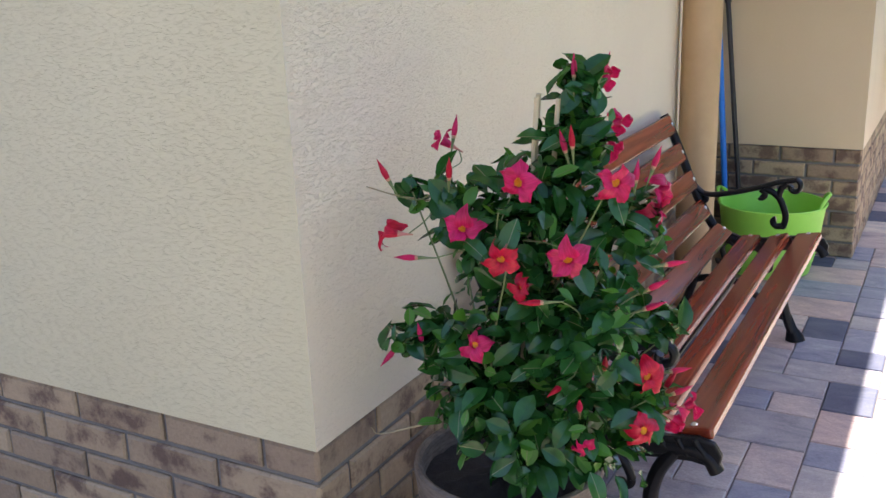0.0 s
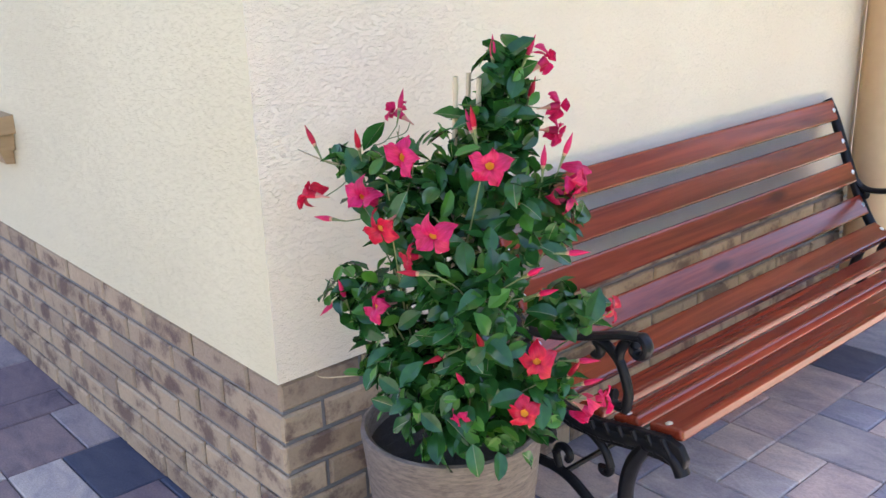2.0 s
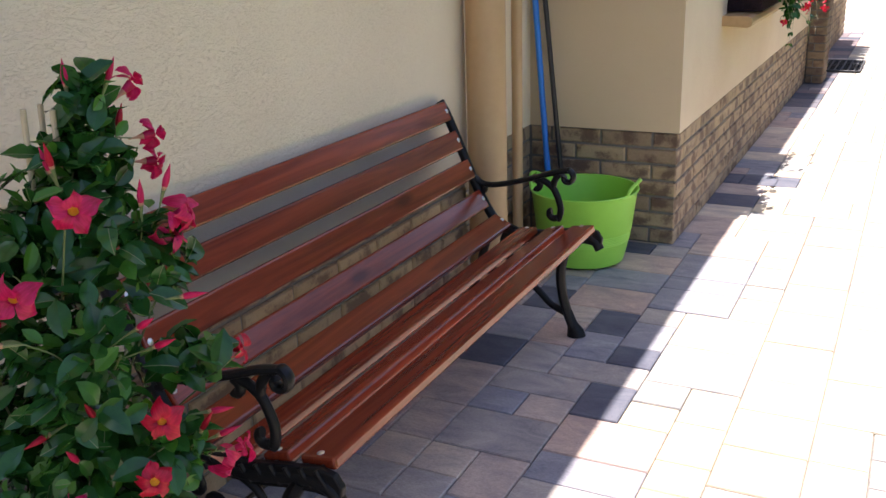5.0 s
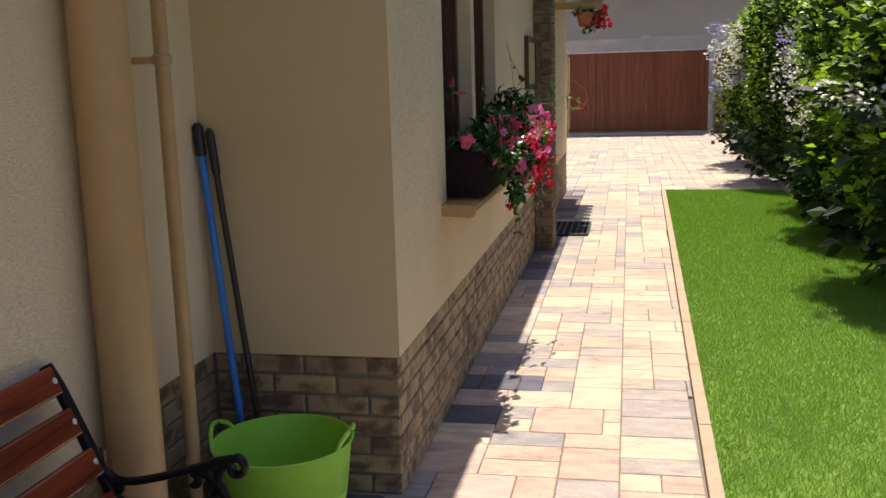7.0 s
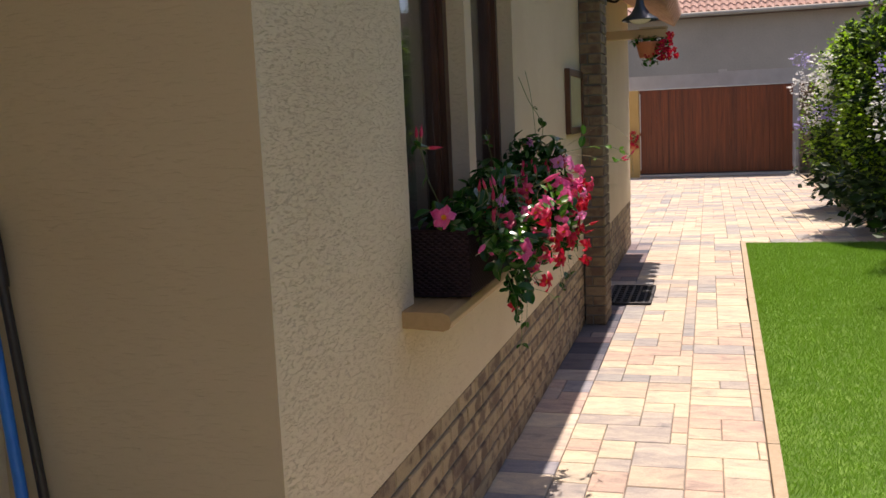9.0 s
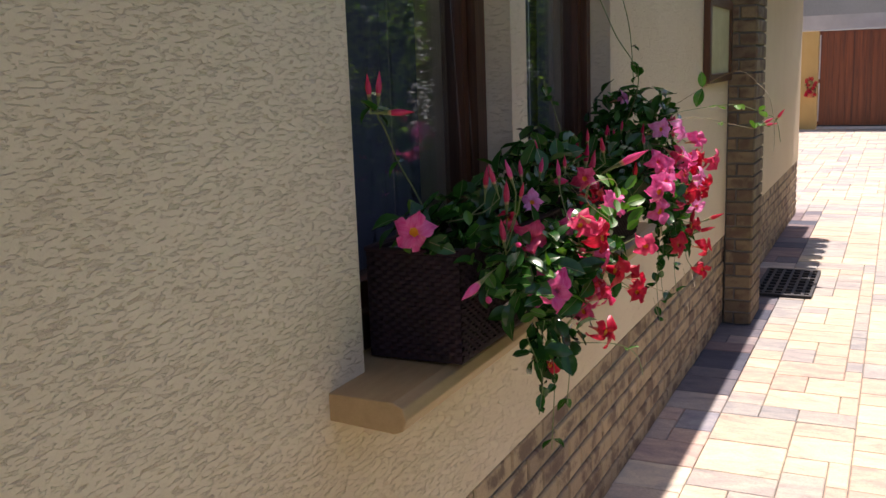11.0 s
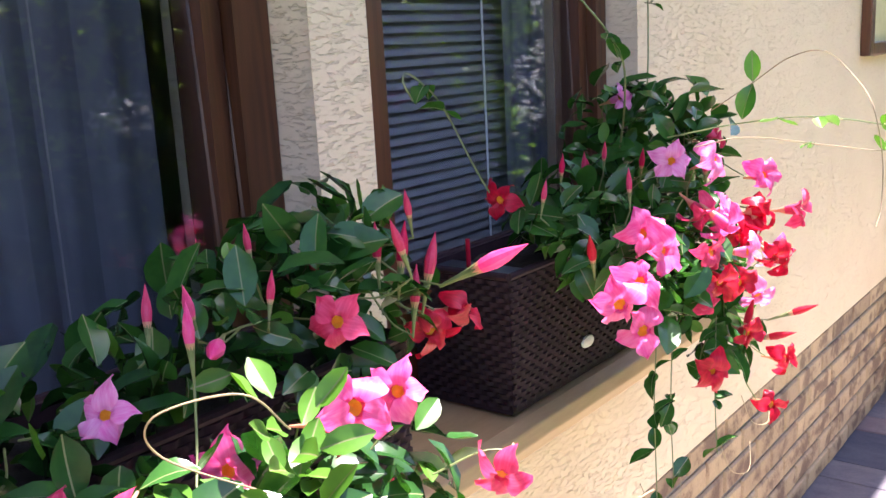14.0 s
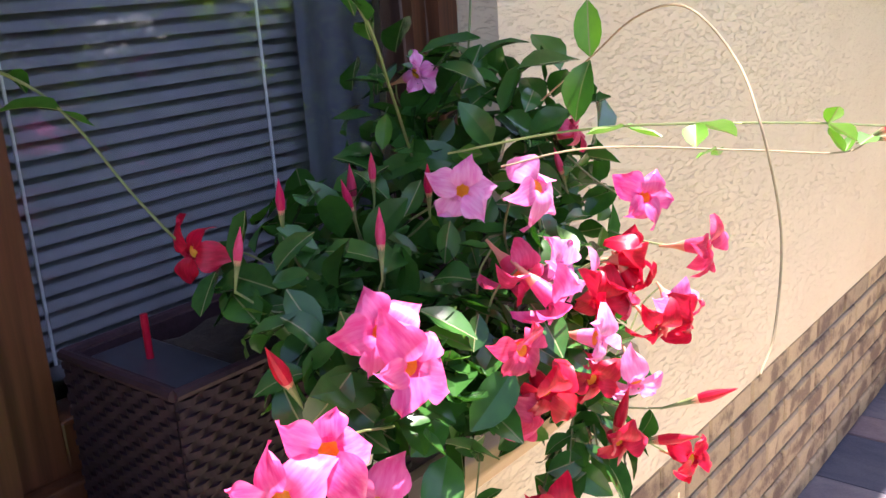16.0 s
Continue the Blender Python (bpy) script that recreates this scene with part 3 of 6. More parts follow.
        part("curtain_rod", Geo().tube([(-0.52, a, HEAD_Z - 0.03), (-0.52, b, HEAD_Z - 0.03)], 0.01), BROWN_FRAME, w)
    return w


house_window(1, *OPENINGS[0], False)
house_window(2, *OPENINGS[1], True)
# one moulded sill under both windows
outline = [(-0.5, 0.946), (-0.198, 0.946), (-0.07, 0.938), (-0.052, 0.945), (-0.044, 0.966), (-0.05, 0.988), (-0.07, 0.997), (-0.5, 1.004)]
structure("window_sill", Geo().prism(outline, 5.715, 7.70, 1), SILL_PAINT, "ochre painted moulded window sill under both windows", "window sill", bevel=0.003)

w3 = thing("window_3", "small brown framed window on the shaded wall", "window", (-2.9, 1.45, 0.95), kind="structure")
g = Geo().box((-3.7, 1.44, 0.95), (-3.63, 1.5, 2.2)).box((-2.57, 1.44, 0.95), (-2.5, 1.5, 2.2)).box((-3.63, 1.44, 0.95), (-2.57, 1.5, 1.02)).box((-3.63, 1.44, 2.13), (-2.57, 1.5, 2.2))
part("window_frame", g, BROWN_FRAME, w3, bevel=0.004)
part("pane", Geo().box((-3.63, 1.462, 1.02), (-2.57, 1.468, 2.13)), GLASS, w3)
sill_south = structure("window_sill_2", Geo().prism([(1.5, 0.905), (1.328, 0.905), (1.255, 0.905), (1.235, 0.915), (1.235, 0.95), (1.255, 0.962), (1.5, 0.972)], -3.8, -2.34, 0), SILL_PAINT, "ochre painted stepped window sill", "window sill", bevel=0.003)
part("corbel", Geo().prism([(1.328, 0.85), (1.265, 0.85), (1.255, 0.90), (1.328, 0.903)], -3.78, -2.36, 0), SILL_PAINT, sill_south)
part("corbel", Geo().prism([(1.328, 0.80), (1.30, 0.802), (1.285, 0.848), (1.328, 0.849)], -3.76, -2.39, 0), SILL_PAINT, sill_south)

# framed board on the wall before the pillar
board = thing("wall_panel", "pale gilt panel in a dark brown frame on the plaster", "wall panel", (-0.185, 9.62, 1.45))
g = Geo().box((-0.199, 9.27, 1.45), (-0.165, 9.32, 1.88)).box((-0.199, 9.92, 1.45), (-0.165, 9.97, 1.88)).box((-0.199, 9.32, 1.45), (-0.165, 9.92, 1.495)).box((-0.199, 9.32, 1.835), (-0.165, 9.92, 1.88))
part("frame", g, BROWN_FRAME, board, bevel=0.004)
part("panel", Geo().box((-0.199, 9.32, 1.495), (-0.178, 9.92, 1.835)), BOARD_FACE, board, "pale gilt panel")


# ---- pipes, poles and tub in the corner ----
pipe = thing("downpipe", "thick round tan painted downpipe against the house wall", "downpipe", (-0.765, 3.935, 0))
part("pipe", Geo().lathe([(0.0, 0.0), (0.079, 0.0), (0.079, 2.83), (0.0, 2.83)], (-0.765, 3.935), 40), TAN_PIPE, pipe, smooth=True)
part("pipe_collar", Geo().lathe([(0.0795, 2.1), (0.086, 2.105), (0.086, 2.15), (0.0795, 2.155)], (-0.765, 3.935), 40), TAN_PIPE, pipe, smooth=True)
part("bracket", Geo().box((-0.93, 3.92, 2.115), (-0.845, 3.95, 2.14)), GATE_METAL, pipe)

thin = thing("conduit_pipe", "thin tan conduit pipe with a clamp near the corner", "pipe", (-0.82, 4.39, 0))
part("pipe", Geo().lathe([(0.0, 0.0), (0.024, 0.0), (0.024, 1.885), (0.0, 1.885)], (-0.82, 4.39), 20), TAN_PIPE, thin, smooth=True)
part("rod", Geo().tube([(-0.82, 4.39, 1.88), (-0.82, 4.39, 2.02), (-0.85, 4.39, 2.06), (-0.82, 4.39, 2.83)], 0.013), GATE_METAL, thin, "bare grey metal rod", smooth=True)
part("clamp", Geo().lathe([(0.0243, 1.625), (0.031, 1.628), (0.031, 1.655), (0.0243, 1.658)], (-0.82, 4.39), 20).box((-0.934, 4.38, 1.63), (-0.848, 4.40, 1.652)), TAN_PIPE, thin, smooth=True)


def pole(name, label, mat, top, foot, r, cap):
    t = thing(name, label, "broom handle", foot)
    a, b = Vector(foot), Vector(top)
    part("handle", Geo().tube([a, a.lerp(b, 0.5), a.lerp(b, 1 - cap)], r, 14), mat, t, smooth=True)
    part("grip", Geo().tube([a.lerp(b, 1 - cap), a.lerp(b, 1 - cap * 0.9), a.lerp(b, 1 - cap * 0.12), b], [r * 1.25, r * 1.4, r * 1.4, r * 0.6], 14), BLACK_PLASTIC, t, "black plastic grip", smooth=True)


pole("broom_handle", "bright blue broom handle leaning in the corner", BLUE_PLASTIC, (-0.915, 4.80, 1.425), (-0.80, 4.80, 0.0), 0.0145, 0.085)
pole("broom_handle", "thin black broom handle leaning in the corner", BLACK_PLASTIC, (-0.872, 4.805, 1.405), (-0.725, 4.805, 0.0), 0.012, 0.12)

tub = thing("garden_tub", "lime green flexible plastic tub standing on the paving", "tub", (-0.545, 4.515, 0.0))
c = (-0.545, 4.515)
rim_z, rr, rb = 0.345, 0.243, 0.185
prof = [(0.0, 0.004), (rb - 0.02, 0.004), (rb, 0.014), (rb + 0.02, 0.1)]
for k in range(7):
    z = 0.11 + k * 0.008
    prof += [(rb + 0.02 + (z - 0.1) * 0.18, z), (rb + 0.0225 + (z - 0.1) * 0.18, z + 0.004)]
prof += [(rr - 0.006, rim_z - 0.02), (rr, rim_z - 0.012), (rr + 0.004, rim_z - 0.004), (rr, rim_z), (rr - 0.006, rim_z - 0.002), (rb + 0.014, 0.1), (rb - 0.008, 0.016), (0.0, 0.012)]
part("tub_body", Geo().lathe(prof, c, 64), GREEN_PLASTIC, tub, smooth=True)
for a0 in (0.05, math.pi + 0.05):
    pts = []
    for k in range(13):
        u = -0.42 + 0.84 * k / 12
        lift = 0.052 * math.cos(u / 0.42 * math.pi / 2) ** 0.6 if abs(u) < 0.419 else 0.0
        rad = rr - 0.004 + 0.012 * (1 - abs(u) / 0.42)
        pts.append((c[0] + rad * math.cos(a0 + u), c[1] + rad * math.sin(a0 + u), rim_z - 0.006 + lift))
    part("tub_handle", Geo().tube(pts, 0.0085, 10), GREEN_PLASTIC, tub, smooth=True)


# ---- bench ----
bench = thing("garden_bench", "red-brown slatted garden bench with black cast iron ends", "bench", (-0.5, 2.78, 0.0))
PROFILE = [(-0.792, 0.833), (-0.748, 0.727), (-0.700, 0.622), (-0.650, 0.512), (-0.575, 0.437), (-0.476, 0.416), (-0.374, 0.428), (-0.266, 0.445)]
y_near, y_far = 1.924, 3.648
for i, (px, pz) in enumerate(PROFILE):
    a, b = PROFILE[max(0, i - 1)], PROFILE[min(len(PROFILE) - 1, i + 1)]
    ang = math.atan2(b[1] - a[1], b[0] - a[0])
    if i == 4:
        ang = math.radians(-28)
    if i in (5, 6):
        ang += math.radians(10)
    wide, thick = (0.076 if i < 5 else 0.073 if i < 7 else 0.088), 0.03
    me = Geo().box((-wide / 2, -(y_far - y_near) / 2, -thick), (wide / 2, (y_far - y_near) / 2, 0.0)).mesh("slat", BENCH_WOOD, bevel=0.007)
    m = pose(px, (y_near + y_far) / 2, pz, 0, -math.degrees(ang), 0)
    s = put_mesh("slat", me, bench, m)
    for yy in (y_near + 0.016, y_far - 0.016):
        q = m @ Vector((0, yy - (y_near + y_far) / 2, 0.0))
        up = (m.to_3x3() @ Vector((0, 0, 1)))
        rot = up.to_track_quat("Z", "Y").to_matrix().to_4x4()
        sm = Geo().lathe([(0.0, 0.004), (0.005, 0.0035), (0.0085, 0.001), (0.009, -0.002)], (0, 0), 12).mesh("screw", SCREW, True)
        put_mesh("screw", sm, s, Matrix.Translation(q) @ rot)


def spiral(cx, cz, r0, r1, a0, a1, n=12):
    return [(cx + (r0 + (r1 - r0) * k / n) * math.cos(a0 + (a1 - a0) * k / n), cz + (r0 + (r1 - r0) * k / n) * math.sin(a0 + (a1 - a0) * k / n)) for k in range(n + 1)]


def iron(parent, name, pts, y, r, flat=0.9, label=""):
    path = smooth_path([(x, y, z) for x, z in pts], 5)
    return part(name, Geo().tube(path, r, 10, flat), IRON, parent, label, smooth=True)


for y in (1.911, 3.661):
    end = put_mesh("end_frame", Geo().tube(smooth_path([(-0.835, y, 0.862), (-0.80, y, 0.80), (-0.752, y, 0.69), (-0.705, y, 0.58), (-0.66, y, 0.49), (-0.61, y, 0.42), (-0.54, y, 0.385), (-0.45, y, 0.372), (-0.36, y, 0.385), (-0.27, y, 0.398), (-0.225, y, 0.385), (-0.205, y, 0.355)], 5), 0.018, 10, 1.0).mesh("end_frame", IRON, True), bench, None, "black cast iron end with scrolls")
    iron(end, "armrest", [(-0.70, 0.588), (-0.667, 0.563), (-0.62, 0.560), (-0.55, 0.574), (-0.46, 0.600), (-0.385, 0.626), (-0.335, 0.636)] + spiral(-0.332, 0.612, 0.028, 0.010, 1.3, -3.6, 9), y, 0.0105, 1.5)
    iron(end, "arm_scroll", [(-0.665, 0.565), (-0.655, 0.540), (-0.668, 0.530)], y, 0.012)
    iron(end, "arm_support", spiral(-0.452, 0.572, 0.008, 0.022, -2.0, 1.4, 6) + [(-0.42, 0.592), (-0.385, 0.568), (-0.365, 0.53), (-0.355, 0.49), (-0.362, 0.455)] + spiral(-0.385, 0.475, 0.024, 0.008, -0.8, -4.2, 7), y, 0.0125)
    iron(end, "arm_branch", [(-0.385, 0.568), (-0.378, 0.598), (-0.36, 0.624)], y, 0.012)
    iron(end, "front_leg", [(-0.30, 0.39), (-0.335, 0.33), (-0.352, 0.26), (-0.348, 0.18), (-0.328, 0.10), (-0.30, 0.03), (-0.285, 0.006)], y, 0.0185, 1.1)
    part("foot", Geo().tube([(-0.322, y, 0.10), (-0.305, y, 0.05), (-0.292, y, 0.018), (-0.289, y, 0.0)], [0.015, 0.02, 0.034, 0.038], 12, 0.75), IRON, end, smooth=True)
    iron(end, "back_leg", [(-0.62, 0.42), (-0.655, 0.33), (-0.685, 0.22), (-0.72, 0.11), (-0.765, 0.03), (-0.79, 0.008)], y, 0.017, 1.1)
    iron(end, "brace", [(-0.70, 0.20), (-0.62, 0.22), (-0.53, 0.215), (-0.45, 0.17), (-0.39, 0.115), (-0.335, 0.09)], y, 0.014)
    iron(end, "brace_scroll", [(-0.55, 0.22), (-0.565, 0.265)] + spiral(-0.535, 0.265, 0.028, 0.01, 3.1, -0.9, 7), y, 0.011)
    iron(end, "seat_scroll", [(-0.47, 0.365), (-0.42, 0.335), (-0.398, 0.295)] + spiral(-0.415, 0.285, 0.018, 0.007, 0.4, -3.2, 6), y, 0.011)
    iron(end, "seat_scroll", [(-0.56, 0.39), (-0.585, 0.35), (-0.575, 0.31)] + spiral(-0.592, 0.30, 0.018, 0.007, 0.4, -3.2, 6), y, 0.011)
    g = Geo().prism([(-0.62, 0.425), (-0.585, 0.375), (-0.52, 0.352), (-0.42, 0.352), (-0.33, 0.366), (-0.26, 0.372), (-0.212, 0.366), (-0.197, 0.376), (-0.194, 0.396), (-0.212, 0.424), (-0.25, 0.432), (-0.34, 0.420), (-0.43, 0.404), (-0.52, 0.402), (-0.585, 0.425)], y - 0.010, y + 0.010, 1)
    apron = part("apron", g, IRON, end, "openwork cast iron apron", bevel=0.004)
    for k in range(9):
        x = -0.555 + k * 0.039
        z = 0.382 + 0.0055 * max(0, k - 3) - (0.004 if k in (1, 2, 3) else 0)
        for side in (-1, 1):
            iron(end, "leaf_ornament", [(x - 0.011, z + 0.019), (x - 0.004, z + 0.006), (x + 0.006, z - 0.006), (x + 0.013, z - 0.019)], y + side * 0.011, 0.0065)
part("tie_rod", Geo().tube([(-0.53, 1.911, 0.225), (-0.53, 3.661, 0.225)], 0.007, 8), IRON, bench, smooth=True)


# ---- leaves, flowers ----
def leaf_mesh(name, mat, length, width, curl=0.3, fold=0.36, rows=5):
    """A pointed leaf that grows along +y, its upper side +z, folded at the midrib and drooping to the tip."""
    g = Geo()
    vs = []
    rib = 0.0007
    for i in range(rows + 1):
        t = i / rows
        w = max(rib * 1.2, width / 2 * 2.75 * t ** 0.72 * (1 - t) ** 0.74)
        y = length * t
        z = length * curl * (0.35 * t - t * t)
        wave = 0.05 * width * math.sin(9.0 * t)
        vs += [(-w, y, z + fold * w + wave), (-rib, y, z), (rib, y, z), (w, y, z + fold * w - wave)]
    fs = [(4 * i + k, 4 * i + k + 1, 4 * i + k + 5, 4 * i + k + 4) for i in range(rows) for k in range(3)]
    me = g.add(vs, fs).mesh(name, mat, True)
    me.materials.append(STEM)
    for p in me.polygons:
        if abs(p.center.x) < 0.0002:
            p.material_index = 1
    return me


LEAVES = [leaf_mesh("leaf", LEAF, 0.060, 0.034), leaf_mesh("leaf", LEAF, 0.054, 0.031, 0.5), leaf_mesh("leaf", LEAF, 0.065, 0.035, 0.1, 0.34), leaf_mesh("leaf", LEAF, 0.048, 0.029, -0.2, 0.4)]
YOUNGS = [leaf_mesh("leaf", YOUNG, 0.046, 0.024, 0.1, 0.35), leaf_mesh("leaf", YOUNG, 0.038, 0.020, -0.2, 0.45)]


def petal_mesh(mat, curl, twist, ruffle):
    """One pointed petal from a funnel's rim, skewed like a pinwheel, with a curled margin; grows along +y, flares from +z."""
    g = Geo()
    vs = []
    for i in range(8):
        t = i / 7
        w = (0.0074, 0.0112, 0.0148, 0.0172, 0.0180, 0.0164, 0.0110, 0.0006)[i]
        skew = 0.011 * t * t
        y = 0.0085 + 0.034 * t
        z = 0.020 * t - 0.8 * curl * t * t - (0.003 if i == 7 else 0)
        for k in (-2, -1, 0, 1, 2):
            u = k / 2
            vs.append((skew + u * w, y - 0.006 * u * u * t, z + twist * u * t + 0.005 * u * u * (1 - t) + (0.0022 if k in (-1, 1) else 0) + ruffle * t * math.sin(5.5 * t + 2.3 * k)))
    fs = [(5 * i + k, 5 * i + k + 1, 5 * i + k + 6, 5 * i + k + 5) for i in range(7) for k in range(4)]
    return g.add(vs, fs).mesh("petal", mat, True)


def funnel_mesh(mat):
    """Trumpet of a flower: a pale narrow tube that opens into a funnel of the petals' colour."""
    me = Geo().lathe([(0.0018, -0.060), (0.0026, -0.048), (0.0040, -0.037), (0.0082, -0.024), (0.0108, -0.010), (0.0125, 0.002), (0.0112, -0.003), (0.0085, -0.013), (0.003, -0.02)], (0, 0), 14).mesh("flower", TRUMPET, True)
    me.materials.append(mat)
    for p in me.polygons:
        if p.center.z > -0.022:
            p.material_index = 1
    return me


PETAL_COLOURS = (CRIMSON, RED, PINK, LILAC, CORAL)
PETALS = {m.name: [petal_mesh(m, *c) for c in ((0.036, 0.006, 0.0018), (0.056, 0.011, 0.003), (0.020, -0.003, 0.0026), (0.044, 0.015, 0.0022))] for m in PETAL_COLOURS}
FUNNELS = {m.name: funnel_mesh(m) for m in PETAL_COLOURS}
THROAT_MESH = Geo().lathe([(0.0090, -0.0035), (0.0066, -0.007), (0.003, -0.011), (0.0, -0.012)], (0, 0), 12).mesh("throat", THROAT, True)


def bud_mesh(mat):
    """A furled bud: a slim rosy cone with a pale foot."""
    me = Geo().lathe([(0.0003, 0.054), (0.0018, 0.047), (0.0050, 0.034), (0.0063, 0.023), (0.0052, 0.012), (0.0034, 0.003)], (0, 0), 9).mesh("bud", mat, True)
    me.materials.append(TRUMPET)
    for p in me.polygons:
        if p.center.z < 0.010:
            p.material_index = 1
    return me


BUDS = {m.name: bud_mesh(m) for m in (CRIMSON, RED, PINK, CORAL)}
CALYX = Geo().lathe([(0.0044, 0.009), (0.0034, 0.0), (0.0022, -0.012), (0.0012, -0.03), (0.0, -0.031)], (0, 0), 8).mesh("calyx", STEM, True)


HEARTS = {}


def stalk(parent, at, way, length):
    """A thin stalk from a flower's foot back into the nearest leafy clump."""
    foot = Vector(at) - Vector(way).normalized() * length
    hearts = HEARTS.get(parent)
    if not hearts:
        return
    h = min(hearts, key=lambda q: (Vector(q) - foot).length)
    run = Vector(h) - foot
    run *= min(0.9, 0.085 / max(run.length, 0.001))
    mid = foot + run * 0.45 - Vector(way).normalized() * 0.012
    part("stalk", Geo().tube(smooth_path([foot, mid, foot + run], 4), 0.0012, 5), STEM, parent, smooth=True)


def flower(parent, at, facing, mat, size=1.0, spin=0.0):
    stalk(parent, at, facing, 0.048 * size)
    q = Vector(facing).to_track_quat("Z", "Y").to_matrix().to_4x4()
    m = Matrix.Translation(at) @ q @ Matrix.Rotation(spin, 4, "Z") @ Matrix.Scale(size, 4)
    f = put_mesh("flower", FUNNELS[mat.name], parent, m)
    for k in range(5):
        r = Matrix.Rotation(2 * math.pi * k / 5 + random.uniform(-0.12, 0.12), 4, "Z") @ Matrix.Rotation(random.uniform(-0.45, 0.75), 4, "X") @ Matrix.Scale(random.uniform(0.82, 1.08), 4)
        put_mesh("petal", random.choice(PETALS[mat.name]), f, m @ r)
    put_mesh("throat", THROAT_MESH, f, m, "yellow throat")


def bud(parent, at, way, mat, size=1.0, stalked=True):
    if stalked:
        stalk(parent, at, way, 0.028 * size)
    m = Matrix.Translation(at) @ Vector(way).to_track_quat("Z", "Y").to_matrix().to_4x4() @ Matrix.Scale(size, 4)
    b = put_mesh("bud", BUDS[mat.name], parent, m)
    put_mesh("calyx", CALYX, b, m, "green calyx")


def leaf_pose(at, way, size, rng, outward=None):
    """Leaf base at a place, its tip along way, its upper side turned up and outwards."""
    y = Vector(way).normalized()
    z = Vector((rng.uniform(-0.4, 0.4), rng.uniform(-0.4, 0.4), 0.75))
    if outward is not None:
        z += Vector(outward) * 0.8
    z = z - y * y.dot(z)
    if z.length < 0.15:
        z = Vector((0.6, -0.6, 0.2)) - y * y.dot(Vector((0.6, -0.6, 0.2)))
    z.normalize()
    x = y.cross(z)
    m = Matrix((x, y, z)).transposed().to_4x4()
    return Matrix.Translation(at) @ m @ Matrix.Scale(size, 4)


def foliage(parent, blobs, n_parts, n_rest, seed, avoid=None, young=0.14):
    """Leaves over and inside egg-shaped clumps: the first ones singly, the rest in one mesh."""
    rng = random.Random(seed)
    HEARTS[parent] = [b[0] for b in blobs]
    weights = [b[1][0] * b[1][1] + b[1][1] * b[1][2] + b[1][0] * b[1][2] for b in blobs]
    rest, fresh = Geo(), Geo()
    made = 0
    while made < n_parts + n_rest:
        c, r, lift = rng.choices(blobs, weights)[0]
        d = Vector((rng.gauss(0, 1), rng.gauss(0, 1), rng.gauss(0, 1))).normalized()
        outer = made < n_parts
        k = rng.uniform(0.8, 1.04) if outer else rng.uniform(0.3, 1.0)
        at = Vector(c) + Vector((d.x * r[0], d.y * r[1], d.z * r[2])) * k
        if avoid and avoid(at):
            continue
        way = d * 0.55 + Vector((rng.uniform(-0.9, 0.9), rng.uniform(-0.9, 0.9), rng.uniform(-0.7, 0.5) + lift))
        size = rng.uniform(0.7, 1.15)
        pale = rng.random() < young
        me = rng.choice(YOUNGS if pale else LEAVES)
        m = leaf_pose(at - way.normalized() * 0.03, way, size, rng, d)
        if outer:
            put_mesh("leaf", me, parent, m)
        else:
            (fresh if pale else rest).add([v.co for v in me.vertices], [tuple(p.vertices) for p in me.polygons], m)
        made += 1
    if n_rest:
        tagged(part("inner_leaves", rest, LEAF, parent, "", smooth=True), kind="stuff")
        tagged(part("young_leaves", fresh, YOUNG, parent, "bright young leaves", smooth=True), kind="stuff")


def stems(parent, routes, r=0.0028, mat=STEM, name="stem"):
    for pts in routes:
        path = smooth_path(pts, 5)
        k = len(path)
        part(name, Geo().tube(path, [r * (1 - 0.55 * i / k) for i in range(k)], 6), mat, parent, smooth=True)


# ---- potted plant by the corner ----
POT = (-0.548, 1.56)
pot = thing("plant_pot", "tall tapered grey-brown streaked plant pot", "plant pot", (*POT, 0.0))
prof = [(0.0, 0.004), (0.135, 0.004), (0.142, 0.012), (0.17, 0.25), (0.19, 0.462), (0.193, 0.478), (0.191, 0.490), (0.184, 0.493), (0.176, 0.488), (0.172, 0.44), (0.0, 0.40)]
part("pot_body", Geo().lathe(prof, POT, 72), POT_CLAY, pot, smooth=True)
g = Geo()
vs, fs = [(POT[0], POT[1], 0.452)], []
rs = random.Random(3)
for i in range(1, 9):
    for k in range(36):
        a = 2 * math.pi * k / 36
        vs.append((POT[0] + 0.1735 * i / 8 * math.cos(a), POT[1] + 0.1735 * i / 8 * math.sin(a), 0.447 + rs.uniform(-0.006, 0.006)))
fs += [(0, 1 + k, 1 + (k + 1) % 36) for k in range(36)]
fs += [(1 + 36 * i + k, 1 + 36 * (i + 1) + k, 1 + 36 * (i + 1) + (k + 1) % 36, 1 + 36 * i + (k + 1) % 36) for i in range(7) for k in range(36)]
part("soil", g.add(vs, fs), SOIL, pot, "dark damp potting soil", smooth=True)

